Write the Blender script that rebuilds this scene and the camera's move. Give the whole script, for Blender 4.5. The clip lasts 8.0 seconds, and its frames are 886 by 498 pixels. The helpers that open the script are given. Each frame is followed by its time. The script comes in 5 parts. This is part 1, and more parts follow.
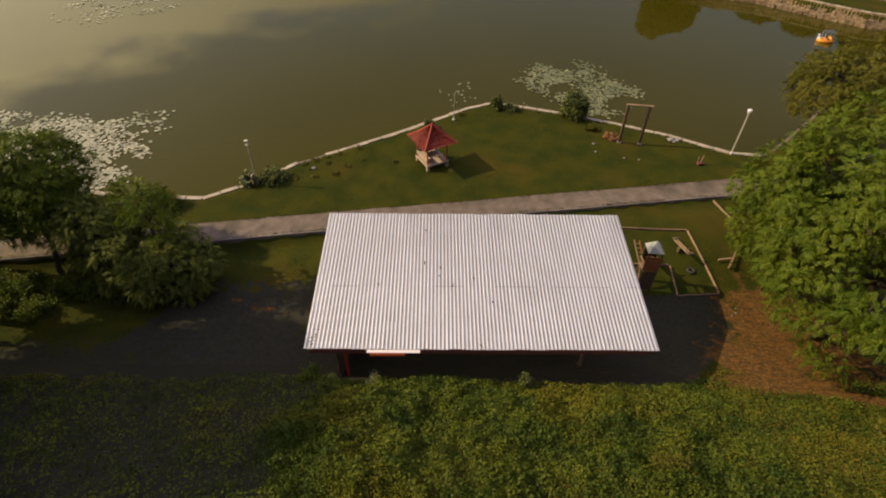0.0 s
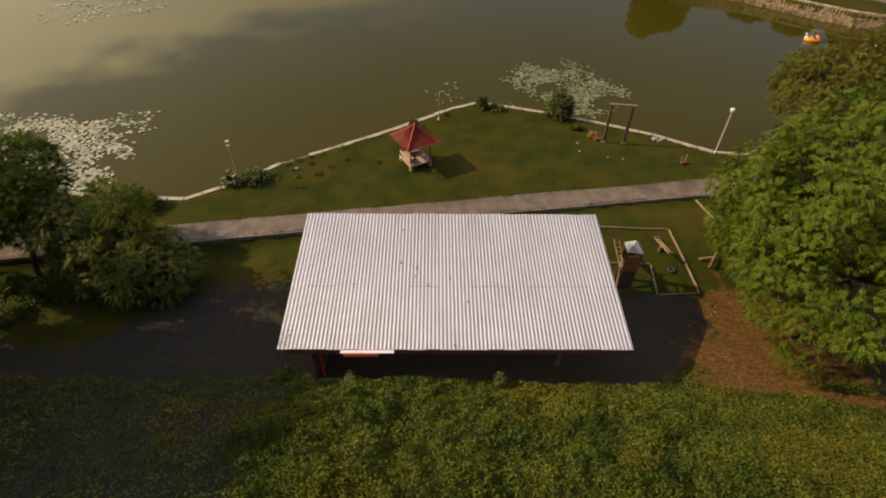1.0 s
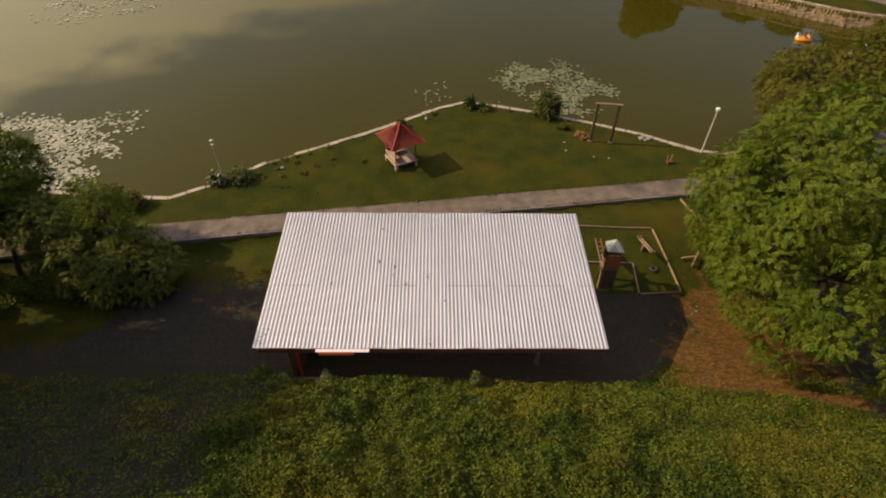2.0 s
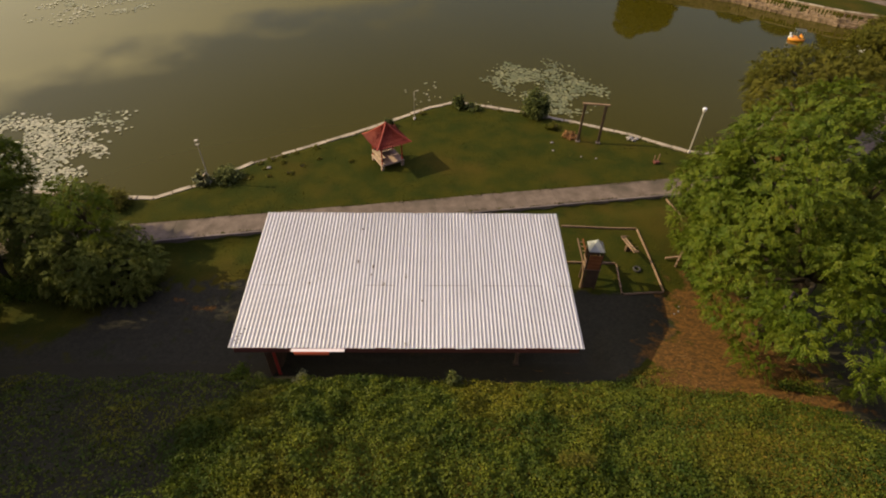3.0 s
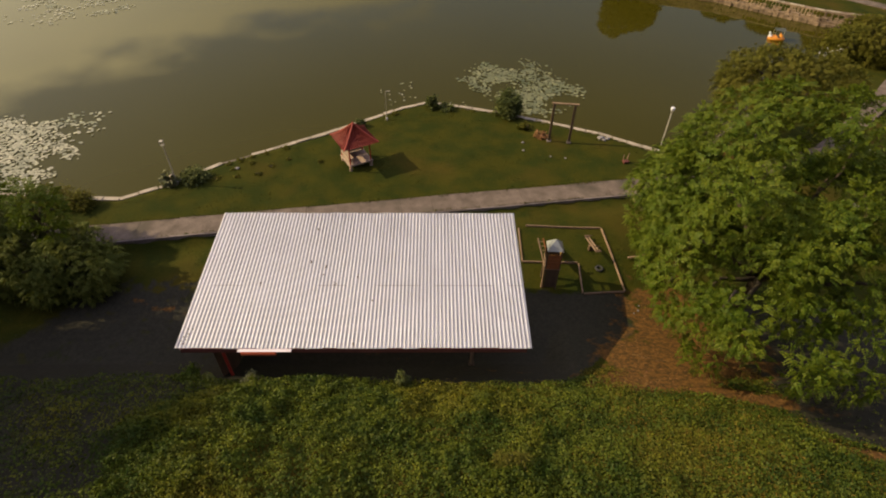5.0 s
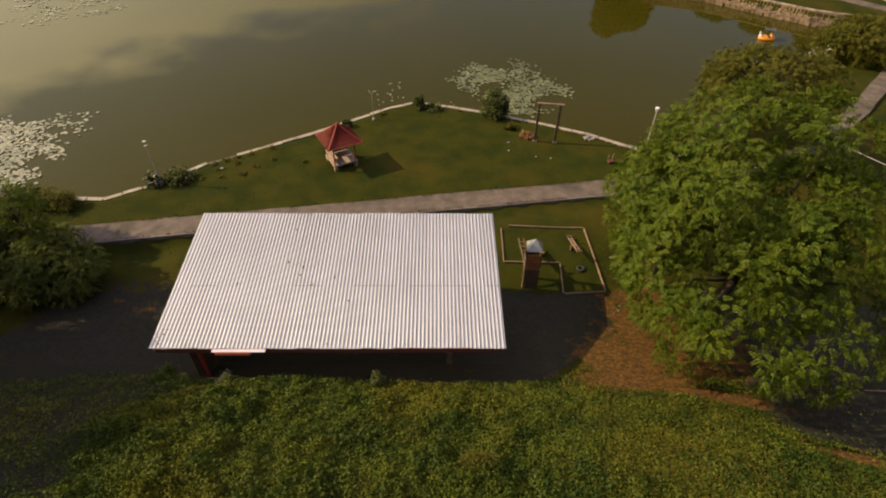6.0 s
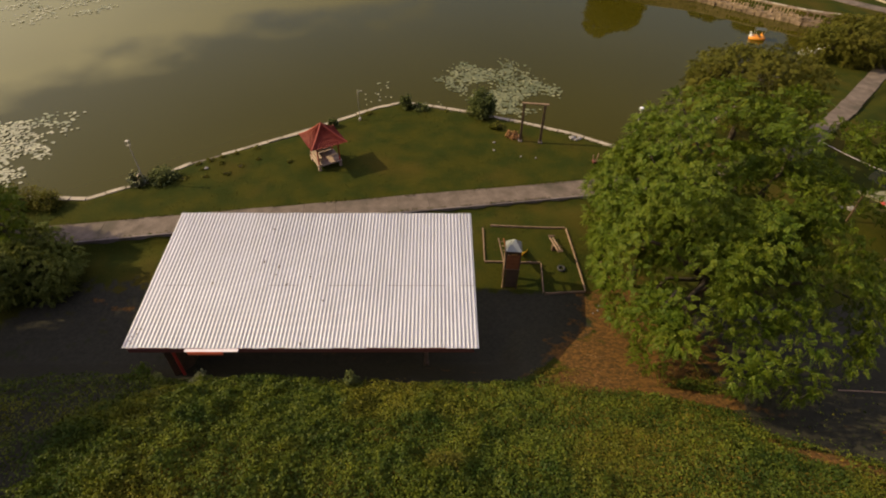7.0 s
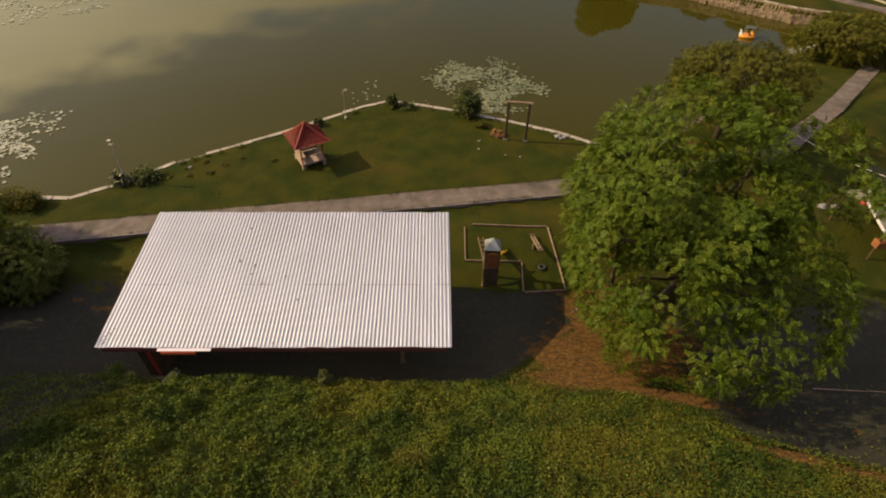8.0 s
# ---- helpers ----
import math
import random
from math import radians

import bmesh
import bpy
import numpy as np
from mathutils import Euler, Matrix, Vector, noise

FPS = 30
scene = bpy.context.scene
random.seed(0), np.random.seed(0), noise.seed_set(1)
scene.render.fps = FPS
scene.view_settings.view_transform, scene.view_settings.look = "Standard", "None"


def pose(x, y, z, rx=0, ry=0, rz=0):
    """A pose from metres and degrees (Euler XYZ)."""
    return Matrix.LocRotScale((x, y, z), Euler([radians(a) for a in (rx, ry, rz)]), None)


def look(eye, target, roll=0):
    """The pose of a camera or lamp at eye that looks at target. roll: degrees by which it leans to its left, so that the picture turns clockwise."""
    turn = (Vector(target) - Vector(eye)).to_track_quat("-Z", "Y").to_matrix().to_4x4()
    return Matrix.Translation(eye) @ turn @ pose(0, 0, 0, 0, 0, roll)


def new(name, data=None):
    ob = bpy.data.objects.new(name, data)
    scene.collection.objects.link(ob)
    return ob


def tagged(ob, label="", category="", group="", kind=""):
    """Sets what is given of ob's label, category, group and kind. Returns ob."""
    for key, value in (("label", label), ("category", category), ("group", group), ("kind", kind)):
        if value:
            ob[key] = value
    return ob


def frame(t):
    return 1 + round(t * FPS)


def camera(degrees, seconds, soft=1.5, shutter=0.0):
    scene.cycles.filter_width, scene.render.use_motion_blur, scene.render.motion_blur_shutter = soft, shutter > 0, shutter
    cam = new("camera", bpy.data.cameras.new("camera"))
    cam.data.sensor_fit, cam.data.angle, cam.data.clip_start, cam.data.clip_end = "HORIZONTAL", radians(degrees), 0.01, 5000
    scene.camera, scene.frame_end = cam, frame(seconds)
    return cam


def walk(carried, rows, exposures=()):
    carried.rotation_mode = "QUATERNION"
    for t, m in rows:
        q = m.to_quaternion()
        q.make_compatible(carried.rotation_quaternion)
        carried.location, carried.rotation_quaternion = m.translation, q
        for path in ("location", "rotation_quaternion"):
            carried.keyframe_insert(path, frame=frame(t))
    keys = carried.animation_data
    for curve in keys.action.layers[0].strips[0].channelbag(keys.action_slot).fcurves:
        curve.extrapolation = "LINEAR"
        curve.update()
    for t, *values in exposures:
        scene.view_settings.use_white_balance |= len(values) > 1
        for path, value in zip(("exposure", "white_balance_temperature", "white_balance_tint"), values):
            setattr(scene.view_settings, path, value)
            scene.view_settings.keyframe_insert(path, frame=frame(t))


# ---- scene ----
cam = camera(80.5, 8.0, soft=1.95)
PATH = [
    (0, (0.086, 0.037, 21.416), (0.115, 1.527, 20.082), 1.2),
    (0.5, (0.626, 0.051, 21.393), (0.657, 1.541, 20.058), 1.2),
    (1, (1.134, 0.052, 21.409), (1.171, 1.542, 20.075), 1.2),
    (1.5, (1.666, 0.025, 21.403), (1.704, 1.514, 20.069), 1.2),
    (3, (3.326, -0.016, 21.425), (3.357, 1.473, 20.091), 1.1),
    (3.5, (3.88, -0.027, 21.407), (3.912, 1.464, 20.074), 1.1),
    (4, (4.449, -0.023, 21.418), (4.481, 1.468, 20.085), 1.1),
    (4.5, (5.045, -0.04, 21.412), (5.077, 1.451, 20.079), 1.0),
    (6, (6.749, -0.075, 21.471), (6.78, 1.415, 20.138), 0.9),
    (6.5, (7.347, -0.084, 21.476), (7.377, 1.406, 20.141), 0.9),
    (7, (7.935, -0.089, 21.498), (7.965, 1.4, 20.164), 0.9),
    (7.5, (8.531, -0.092, 21.506), (8.561, 1.398, 20.172), 0.8),
    (8, (9.129, -0.085, 21.516), (9.158, 1.401, 20.178), 0.8),
]
walk(cam, [(t, look(eye, target, roll)) for t, eye, target, roll in PATH])

# ---- light ----
SUN_ELEV, SUN_AZ = 36.0, -83.0            # azimuth clockwise from +y
scene.view_settings.exposure = 0.08
world = bpy.data.worlds.new("sky")
scene.world = world
world.use_nodes = True
wn, wl = world.node_tree.nodes, world.node_tree.links
bg = wn["Background"]
sky = wn.new("ShaderNodeTexSky")
sky.sky_type, sky.sun_disc = "NISHITA", False
sky.sun_elevation, sky.sun_rotation = radians(SUN_ELEV), radians(SUN_AZ % 360)
sky.dust_density, sky.air_density = 3.0, 1.2
tc = wn.new("ShaderNodeTexCoord")
cmap = wn.new("ShaderNodeMapping")
cmap.inputs["Scale"].default_value = (1.0, 1.0, 3.4)
cmap.inputs["Rotation"].default_value = (0.0, radians(18), radians(20))
cl = wn.new("ShaderNodeTexNoise")
cl.inputs["Scale"].default_value, cl.inputs["Detail"].default_value, cl.inputs["Roughness"].default_value = 1.15, 3.5, 0.5
cr = wn.new("ShaderNodeValToRGB")
cr.color_ramp.elements[0].position, cr.color_ramp.elements[1].position = 0.34, 0.60
cm = wn.new("ShaderNodeMix")
cm.data_type = "RGBA"
wl.new(tc.outputs["Generated"], cmap.inputs["Vector"])
wl.new(cmap.outputs["Vector"], cl.inputs["Vector"])
wl.new(cl.outputs["Fac"], cr.inputs["Fac"])
sep = wn.new("ShaderNodeSeparateXYZ")
wl.new(tc.outputs["Generated"], sep.inputs[0])
low = wn.new("ShaderNodeMapRange")
low.inputs["From Min"].default_value, low.inputs["From Max"].default_value = 0.262, 0.300
low.inputs["To Min"].default_value, low.inputs["To Max"].default_value = 1.0, 0.16
# the bank's top edge climbs towards the sun and is ragged
climb = wn.new("ShaderNodeMath")
climb.operation = "MULTIPLY_ADD"
climb.inputs[1].default_value = 0.11
wl.new(sep.outputs["X"], climb.inputs[0])
wl.new(sep.outputs["Z"], climb.inputs[2])
rag = wn.new("ShaderNodeTexNoise")
rag.inputs["Scale"].default_value, rag.inputs["Detail"].default_value = 6.5, 6.0
wl.new(cmap.outputs["Vector"], rag.inputs["Vector"])
edge = wn.new("ShaderNodeMath")
edge.operation = "MULTIPLY_ADD"
edge.inputs[1].default_value = 0.165
wl.new(rag.outputs["Fac"], edge.inputs[0])
wl.new(climb.outputs[0], edge.inputs[2])
drop = wn.new("ShaderNodeMath")
drop.operation = "SUBTRACT"
drop.inputs[1].default_value = 0.083
wl.new(edge.outputs[0], drop.inputs[0])
wl.new(drop.outputs[0], low.inputs["Value"])
high = wn.new("ShaderNodeMapRange")
high.inputs["From Min"].default_value, high.inputs["From Max"].default_value = 0.60, 0.95
high.inputs["To Min"].default_value, high.inputs["To Max"].default_value = 0.0, 1.0
wl.new(sep.outputs["Z"], high.inputs["Value"])
cov = wn.new("ShaderNodeMath")
cov.operation = "MULTIPLY"
wl.new(cr.outputs["Color"], cov.inputs[0])
cr.color_ramp.elements[0].color = (0.55, 0.55, 0.55, 1)
wl.new(low.outputs["Result"], cov.inputs[1])
wl.new(cov.outputs[0], cm.inputs["Factor"])
# thin cloud is brighter towards the sun
SUN_DIR = Vector((math.sin(radians(SUN_AZ)) * math.cos(radians(SUN_ELEV)), math.cos(radians(SUN_AZ)) * math.cos(radians(SUN_ELEV)), math.sin(radians(SUN_ELEV))))
dot = wn.new("ShaderNodeVectorMath")
dot.operation = "DOT_PRODUCT"
dot.inputs[1].default_value = SUN_DIR
wl.new(tc.outputs["Generated"], dot.inputs[0])
fwd = wn.new("ShaderNodeMath")
fwd.operation = "MAXIMUM"
fwd.inputs[1].default_value = 0.0
wl.new(dot.outputs["Value"], fwd.inputs[0])
pw = wn.new("ShaderNodeMath")
pw.operation = "POWER"
pw.inputs[1].default_value = 2.2
wl.new(fwd.outputs[0], pw.inputs[0])
glow = wn.new("ShaderNodeMath")
glow.operation = "MULTIPLY_ADD"
glow.inputs[1].default_value, glow.inputs[2].default_value = 3.7, 0.26
wl.new(pw.outputs[0], glow.inputs[0])
veil = wn.new("ShaderNodeVectorMath")
veil.operation = "SCALE"
veil.inputs[0].default_value = (17.0, 13.9, 7.6)
wl.new(glow.outputs[0], veil.inputs["Scale"])
wl.new(veil.outputs["Vector"], cm.inputs["B"])
dim = wn.new("ShaderNodeVectorMath")
dim.operation = "SCALE"
fade = wn.new("ShaderNodeMapRange")
fade.inputs["From Min"].default_value, fade.inputs["From Max"].default_value = 0.30, 0.56
fade.inputs["To Min"].default_value, fade.inputs["To Max"].default_value = 1.25, 0.62
wl.new(sep.outputs["Z"], fade.inputs["Value"])
wl.new(fade.outputs["Result"], dim.inputs["Scale"])
wl.new(sky.outputs["Color"], dim.inputs[0])
haze = wn.new("ShaderNodeMix")
haze.data_type = "RGBA"
haze.inputs["B"].default_value = (17.5, 17.0, 25.0, 1)
wl.new(high.outputs["Result"], haze.inputs["Factor"])
wl.new(dim.outputs["Vector"], haze.inputs["A"])
wl.new(haze.outputs["Result"], cm.inputs["A"])
wl.new(cm.outputs["Result"], bg.inputs["Color"])
bg.inputs["Strength"].default_value = 0.062
sun = new("sun", bpy.data.lights.new("sun", "SUN"))
sun.data.energy, sun.data.angle, sun.data.color = 5.1, radians(0.6), (1.0, 0.80, 0.45)
sun.matrix_world = look(SUN_DIR * 90, (0, 0, 0))


# ---- materials ----
def mat(name, c1, c2, scale=3.0, rough=0.8, bump=0.3, fine=40.0, metal=0.0, c3=None, spread=0.5, island=0.0, piece=0.0, trans=0.0, spec=0.4):
    """Two colours mixed by coarse and fine noise in metres, an optional stain colour, relief, and variation per piece."""
    m = bpy.data.materials.new(name)
    m.use_nodes = True
    n, l = m.node_tree.nodes, m.node_tree.links
    b = n["Principled BSDF"]
    b.inputs["Roughness"].default_value, b.inputs["Metallic"].default_value = rough, metal
    b.inputs["Specular IOR Level"].default_value = spec
    g = n.new("ShaderNodeNewGeometry")

    def noise_at(s, d=4.0):
        t = n.new("ShaderNodeTexNoise")
        t.inputs["Scale"].default_value, t.inputs["Detail"].default_value = s, d
        l.new(g.outputs["Position"], t.inputs["Vector"])
        return t

    def mix(a, bb, f):
        x = n.new("ShaderNodeMix")
        x.data_type = "RGBA"
        for k, v in (("A", a), ("B", bb), ("Factor", f)):
            if isinstance(v, tuple):
                x.inputs[k].default_value = (*v, 1)
            elif isinstance(v, float):
                x.inputs[k].default_value = v
            else:
                l.new(v, x.inputs[k])
        return x.outputs["Result"]

    def ramp(v, lo, hi):
        r = n.new("ShaderNodeMapRange")
        r.inputs["From Min"].default_value, r.inputs["From Max"].default_value = lo, hi
        l.new(v, r.inputs["Value"])
        return r.outputs["Result"]

    big, small = noise_at(scale), noise_at(fine, 3.0)
    col = mix(c1, c2, ramp(big.outputs["Fac"], 0.5 - spread * 0.4, 0.5 + spread * 0.4))
    dark = tuple(v * 0.62 for v in c1)
    col = mix(col, dark, ramp(small.outputs["Fac"], 0.55, 0.85))
    if c3:
        st = noise_at(scale * 0.31, 6.0)
        col = mix(col, c3, ramp(st.outputs["Fac"], 0.53, 0.7))
    if island or piece:
        hsv = n.new("ShaderNodeHueSaturation")
        if island:
            rnd = g.outputs["Random Per Island"]
        else:
            oi = n.new("ShaderNodeObjectInfo")
            rnd = oi.outputs["Random"]
        mr = n.new("ShaderNodeMapRange")
        k = island or piece
        mr.inputs["To Min"].default_value, mr.inputs["To Max"].default_value = 1.0 - k, 1.0 + k
        l.new(rnd, mr.inputs["Value"])
        l.new(mr.outputs["Result"], hsv.inputs["Value"])
        if island:
            mh = n.new("ShaderNodeMapRange")
            mh.inputs["To Min"].default_value, mh.inputs["To Max"].default_value = 0.515, 0.475
            l.new(rnd, mh.inputs["Value"])
            l.new(mh.outputs["Result"], hsv.inputs["Hue"])
        l.new(col, hsv.inputs["Color"])
        col = hsv.outputs["Color"]
    l.new(col, b.inputs["Base Color"])
    if bump:
        bp = n.new("ShaderNodeBump")
        bp.inputs["Strength"].default_value, bp.inputs["Distance"].default_value = bump, 0.02
        l.new(small.outputs["Fac"], bp.inputs["Height"])
        l.new(bp.outputs["Normal"], b.inputs["Normal"])
    if trans:
        tr = n.new("ShaderNodeBsdfTranslucent")
        l.new(col, tr.inputs["Color"])
        ms = n.new("ShaderNodeMixShader")
        ms.inputs["Fac"].default_value = trans
        l.new(b.outputs["BSDF"], ms.inputs[1])
        l.new(tr.outputs["BSDF"], ms.inputs[2])
        l.new(ms.outputs["Shader"], n["Material Output"].inputs["Surface"])
    return m


def ground_mat():
    """Mown grass with tonal patches; bare brown soil with straw where the mesh's soil value is high."""
    m = mat("grass_ground", (0.020, 0.0265, 0.0030), (0.037, 0.036, 0.0034), 0.55, 0.9, 0.8, 7.0, c3=(0.050, 0.038, 0.0052), spread=0.34, spec=0.07)
    n, l = m.node_tree.nodes, m.node_tree.links
    b = n["Principled BSDF"]
    grass = b.inputs["Base Color"].links[0].from_socket
    at = n.new("ShaderNodeAttribute")
    at.attribute_name = "soil"
    g = n.new("ShaderNodeNewGeometry")
    wv = n.new("ShaderNodeTexNoise")
    wv.inputs["Scale"].default_value, wv.inputs["Detail"].default_value = 1.6, 6.0
    l.new(g.outputs["Position"], wv.inputs["Vector"])
    add = n.new("ShaderNodeMath")
    add.operation = "ADD"
    sub = n.new("ShaderNodeMath")
    sub.operation = "SUBTRACT"
    sub.inputs[1].default_value = 0.5
    l.new(wv.outputs["Fac"], sub.inputs[0])
    wide = n.new("ShaderNodeMath")
    wide.operation = "MULTIPLY"
    wide.inputs[1].default_value = 1.7
    l.new(sub.outputs[0], wide.inputs[0])
    l.new(at.outputs["Fac"], add.inputs[0])
    l.new(wide.outputs[0], add.inputs[1])
    edge = n.new("ShaderNodeMapRange")
    edge.inputs["From Min"].default_value, edge.inputs["From Max"].default_value = 0.38, 0.62
    l.new(add.outputs[0], edge.inputs["Value"])
    so = n.new("ShaderNodeTexNoise")
    so.inputs["Scale"].default_value, so.inputs["Detail"].default_value, so.inputs["Roughness"].default_value = 5.0, 9.0, 0.75
    l.new(g.outputs["Position"], so.inputs["Vector"])
    rp = n.new("ShaderNodeValToRGB")
    e = rp.color_ramp.elements
    e[0].position, e[0].color = 0.38, (0.033, 0.022, 0.0095, 1)
    e[1].position, e[1].color = 0.70, (0.178, 0.085, 0.0220, 1)
    l.new(so.outputs["Fac"], rp.inputs["Fac"])
    mx = n.new("ShaderNodeMix")
    mx.data_type = "RGBA"
    l.new(edge.outputs["Result"], mx.inputs["Factor"])
    l.new(rp.outputs["Color"], mx.inputs["B"])
    # neutral grey painted over the grass where shed and trees throw shade
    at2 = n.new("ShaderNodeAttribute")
    at2.attribute_name = "shade_grey"
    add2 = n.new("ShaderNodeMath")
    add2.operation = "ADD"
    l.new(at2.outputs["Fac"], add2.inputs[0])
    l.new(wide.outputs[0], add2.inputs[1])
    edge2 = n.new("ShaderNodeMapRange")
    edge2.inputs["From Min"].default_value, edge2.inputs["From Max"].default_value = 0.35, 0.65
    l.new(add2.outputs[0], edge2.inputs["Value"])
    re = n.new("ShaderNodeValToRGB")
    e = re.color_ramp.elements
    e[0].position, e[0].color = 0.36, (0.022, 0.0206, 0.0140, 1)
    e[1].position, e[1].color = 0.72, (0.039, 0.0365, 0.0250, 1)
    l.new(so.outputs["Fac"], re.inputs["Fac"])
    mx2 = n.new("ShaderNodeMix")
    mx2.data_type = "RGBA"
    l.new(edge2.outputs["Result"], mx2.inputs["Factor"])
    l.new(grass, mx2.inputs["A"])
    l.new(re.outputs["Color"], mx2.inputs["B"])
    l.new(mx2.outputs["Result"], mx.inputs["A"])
    l.new(mx.outputs["Result"], b.inputs["Base Color"])
    return m


def water_mat():
    m = bpy.data.materials.new("murky_water")
    m.use_nodes = True
    n, l = m.node_tree.nodes, m.node_tree.links
    b = n["Principled BSDF"]
    b.inputs["Roughness"].default_value = 0.03
    b.inputs["IOR"].default_value = 1.33
    g = n.new("ShaderNodeNewGeometry")
    t = n.new("ShaderNodeTexNoise")
    t.inputs["Scale"].default_value, t.inputs["Detail"].default_value = 0.05, 4.0
    l.new(g.outputs["Position"], t.inputs["Vector"])
    rp = n.new("ShaderNodeValToRGB")
    e = rp.color_ramp.elements
    e[0].position, e[0].color = 0.35, (0.0355, 0.0308, 0.0020, 1)
    e[1].position, e[1].color = 0.68, (0.0400, 0.0343, 0.0028, 1)
    l.new(t.outputs["Fac"], rp.inputs["Fac"])
    l.new(rp.outputs["Color"], b.inputs["Base Color"])
    w = n.new("ShaderNodeTexNoise")
    w.inputs["Scale"].default_value, w.inputs["Detail"].default_value = 2.5, 3.0
    l.new(g.outputs["Position"], w.inputs["Vector"])
    bp = n.new("ShaderNodeBump")
    bp.inputs["Strength"].default_value, bp.inputs["Distance"].default_value = 0.025, 0.02
    l.new(w.outputs["Fac"], bp.inputs["Height"])
    l.new(bp.outputs["Normal"], b.inputs["Normal"])
    return m


M_GROUND, M_WATER = ground_mat(), water_mat()
M_PATH = mat("path_concrete", (0.078, 0.058, 0.0432), (0.148, 0.112, 0.0890), 1.3, 0.9, 0.8, 9.0, c3=(0.060, 0.048, 0.0336), piece=0.04)
M_KERB = mat("kerb_concrete", (0.1290, 0.1042, 0.0952), (0.1786, 0.1488, 0.1399), 1.5, 0.9, 0.3, 12.0, c3=(0.0694, 0.0546, 0.0446), piece=0.12)
M_COPING = mat("whitewashed_coping", (0.2752, 0.2279, 0.1732), (0.3698, 0.3139, 0.2480), 1.5, 0.85, 0.4, 12.0, c3=(0.1367, 0.1184, 0.0884), piece=0.12)
M_WALL = mat("lake_wall_concrete", (0.1100, 0.0875, 0.0702), (0.1540, 0.1200, 0.0972), 1.2, 0.9, 0.4, 12.0, c3=(0.0550, 0.0450, 0.0270))
M_STONE = mat("embankment_stone", (0.11, 0.076, 0.048), (0.26, 0.185, 0.125), 2.6, 0.9, 0.9, 6.0, c3=(0.09, 0.06, 0.0420), piece=0.35)
M_SHEET = mat("roof_sheet", (0.64, 0.632, 0.69), (0.69, 0.682, 0.745), 0.7, 0.6, 0.05, 18.0, metal=0.55, piece=0.02)
M_LAP_LINE = mat("lap_line_grey", (0.25, 0.225, 0.255), (0.50, 0.46, 0.53), 1.2, 0.7, 0.1, 9.0, spread=0.9)
M_RED = mat("red_paint", (0.33, 0.034, 0.020), (0.40, 0.05, 0.028), 2.0, 0.5, 0.1, 30.0, c3=(0.26, 0.04, 0.025))
M_ORANGERED = mat("orange_red_paint", (0.52, 0.085, 0.030), (0.60, 0.12, 0.045), 2.0, 0.5, 0.1, 30.0)
M_MAROON = mat("maroon_paint", (0.085, 0.024, 0.018), (0.12, 0.036, 0.026), 2.0, 0.7, 0.1, 30.0)
M_PANEL = mat("pale_board", (0.6120, 0.5270, 0.5304), (0.6630, 0.5865, 0.6120), 2.0, 0.6, 0.1, 20.0)
M_FLOOR = mat("shed_floor_concrete", (0.090, 0.081, 0.068), (0.122, 0.108, 0.090), 0.8, 0.9, 0.3, 12.0)
M_TILE = mat("red_roof_tile", (0.2200, 0.0289, 0.0170), (0.2992, 0.0476, 0.0272), 1.5, 0.6, 0.3, 20.0, c3=(0.1760, 0.0298, 0.0213), piece=0.08)
M_CREAM = mat("cream_boards", (0.30, 0.215, 0.1680), (0.38, 0.28, 0.2280), 1.5, 0.75, 0.3, 18.0)
M_WHITE = mat("white_paint", (0.42, 0.38, 0.3600), (0.52, 0.48, 0.4680), 2.0, 0.6, 0.1, 25.0)
M_LAMPGREY = mat("weathered_lamp_paint", (0.32, 0.29, 0.25), (0.42, 0.38, 0.33), 2.0, 0.6, 0.1, 25.0)
M_DARKWOOD = mat("dark_timber", (0.055, 0.035, 0.020), (0.10, 0.062, 0.034), 2.0, 0.85, 0.4, 25.0)
M_TIMBER = mat("weathered_timber", (0.1830, 0.1162, 0.0718), (0.2534, 0.1690, 0.1098), 2.5, 0.85, 0.4, 25.0, piece=0.15)
M_ORANGEWOOD = mat("orange_timber", (0.20, 0.070, 0.022), (0.27, 0.10, 0.032), 2.5, 0.7, 0.3, 25.0)
M_YELLOW = mat("yellow_plastic", (0.62, 0.40, 0.03), (0.68, 0.46, 0.05), 2.0, 0.4, 0.05, 30.0)
M_SILVER = mat("zinc_sheet", (0.55, 0.57, 0.58), (0.66, 0.68, 0.69), 2.0, 0.35, 0.05, 20.0, metal=0.5)
M_RUBBER = mat("black_rubber", (0.020, 0.020, 0.020), (0.035, 0.033, 0.030), 3.0, 0.8, 0.2, 30.0)
M_ORANGE = mat("orange_fibreglass", (0.70, 0.25, 0.03), (0.76, 0.32, 0.05), 2.0, 0.4, 0.05, 20.0)
M_BOATWHITE = mat("white_fibreglass", (0.5950, 0.5950, 0.6732), (0.6630, 0.6545, 0.7446), 2.0, 0.4, 0.05, 20.0)
M_CANOPY = mat("grey_canvas", (0.10, 0.115, 0.12), (0.14, 0.155, 0.16), 2.0, 0.8, 0.2, 20.0)
M_GREENROOF = mat("green_roof_sheet", (0.135, 0.128, 0.0696), (0.185, 0.172, 0.1020), 1.0, 0.55, 0.1, 15.0)
M_ROCK = mat("pale_rock", (0.1512, 0.1386, 0.1361), (0.2100, 0.1932, 0.1915), 2.0, 0.9, 0.5, 12.0)
M_BARK = mat("bark", (0.040, 0.029, 0.019), (0.070, 0.053, 0.036), 2.0, 0.95, 0.6, 18.0)
M_LEAF = mat("tree_leaves", (0.060, 0.100, 0.0082), (0.112, 0.143, 0.0122), 0.9, 0.5, 0, 3.0, island=0.14, trans=0.36, spec=0.14)
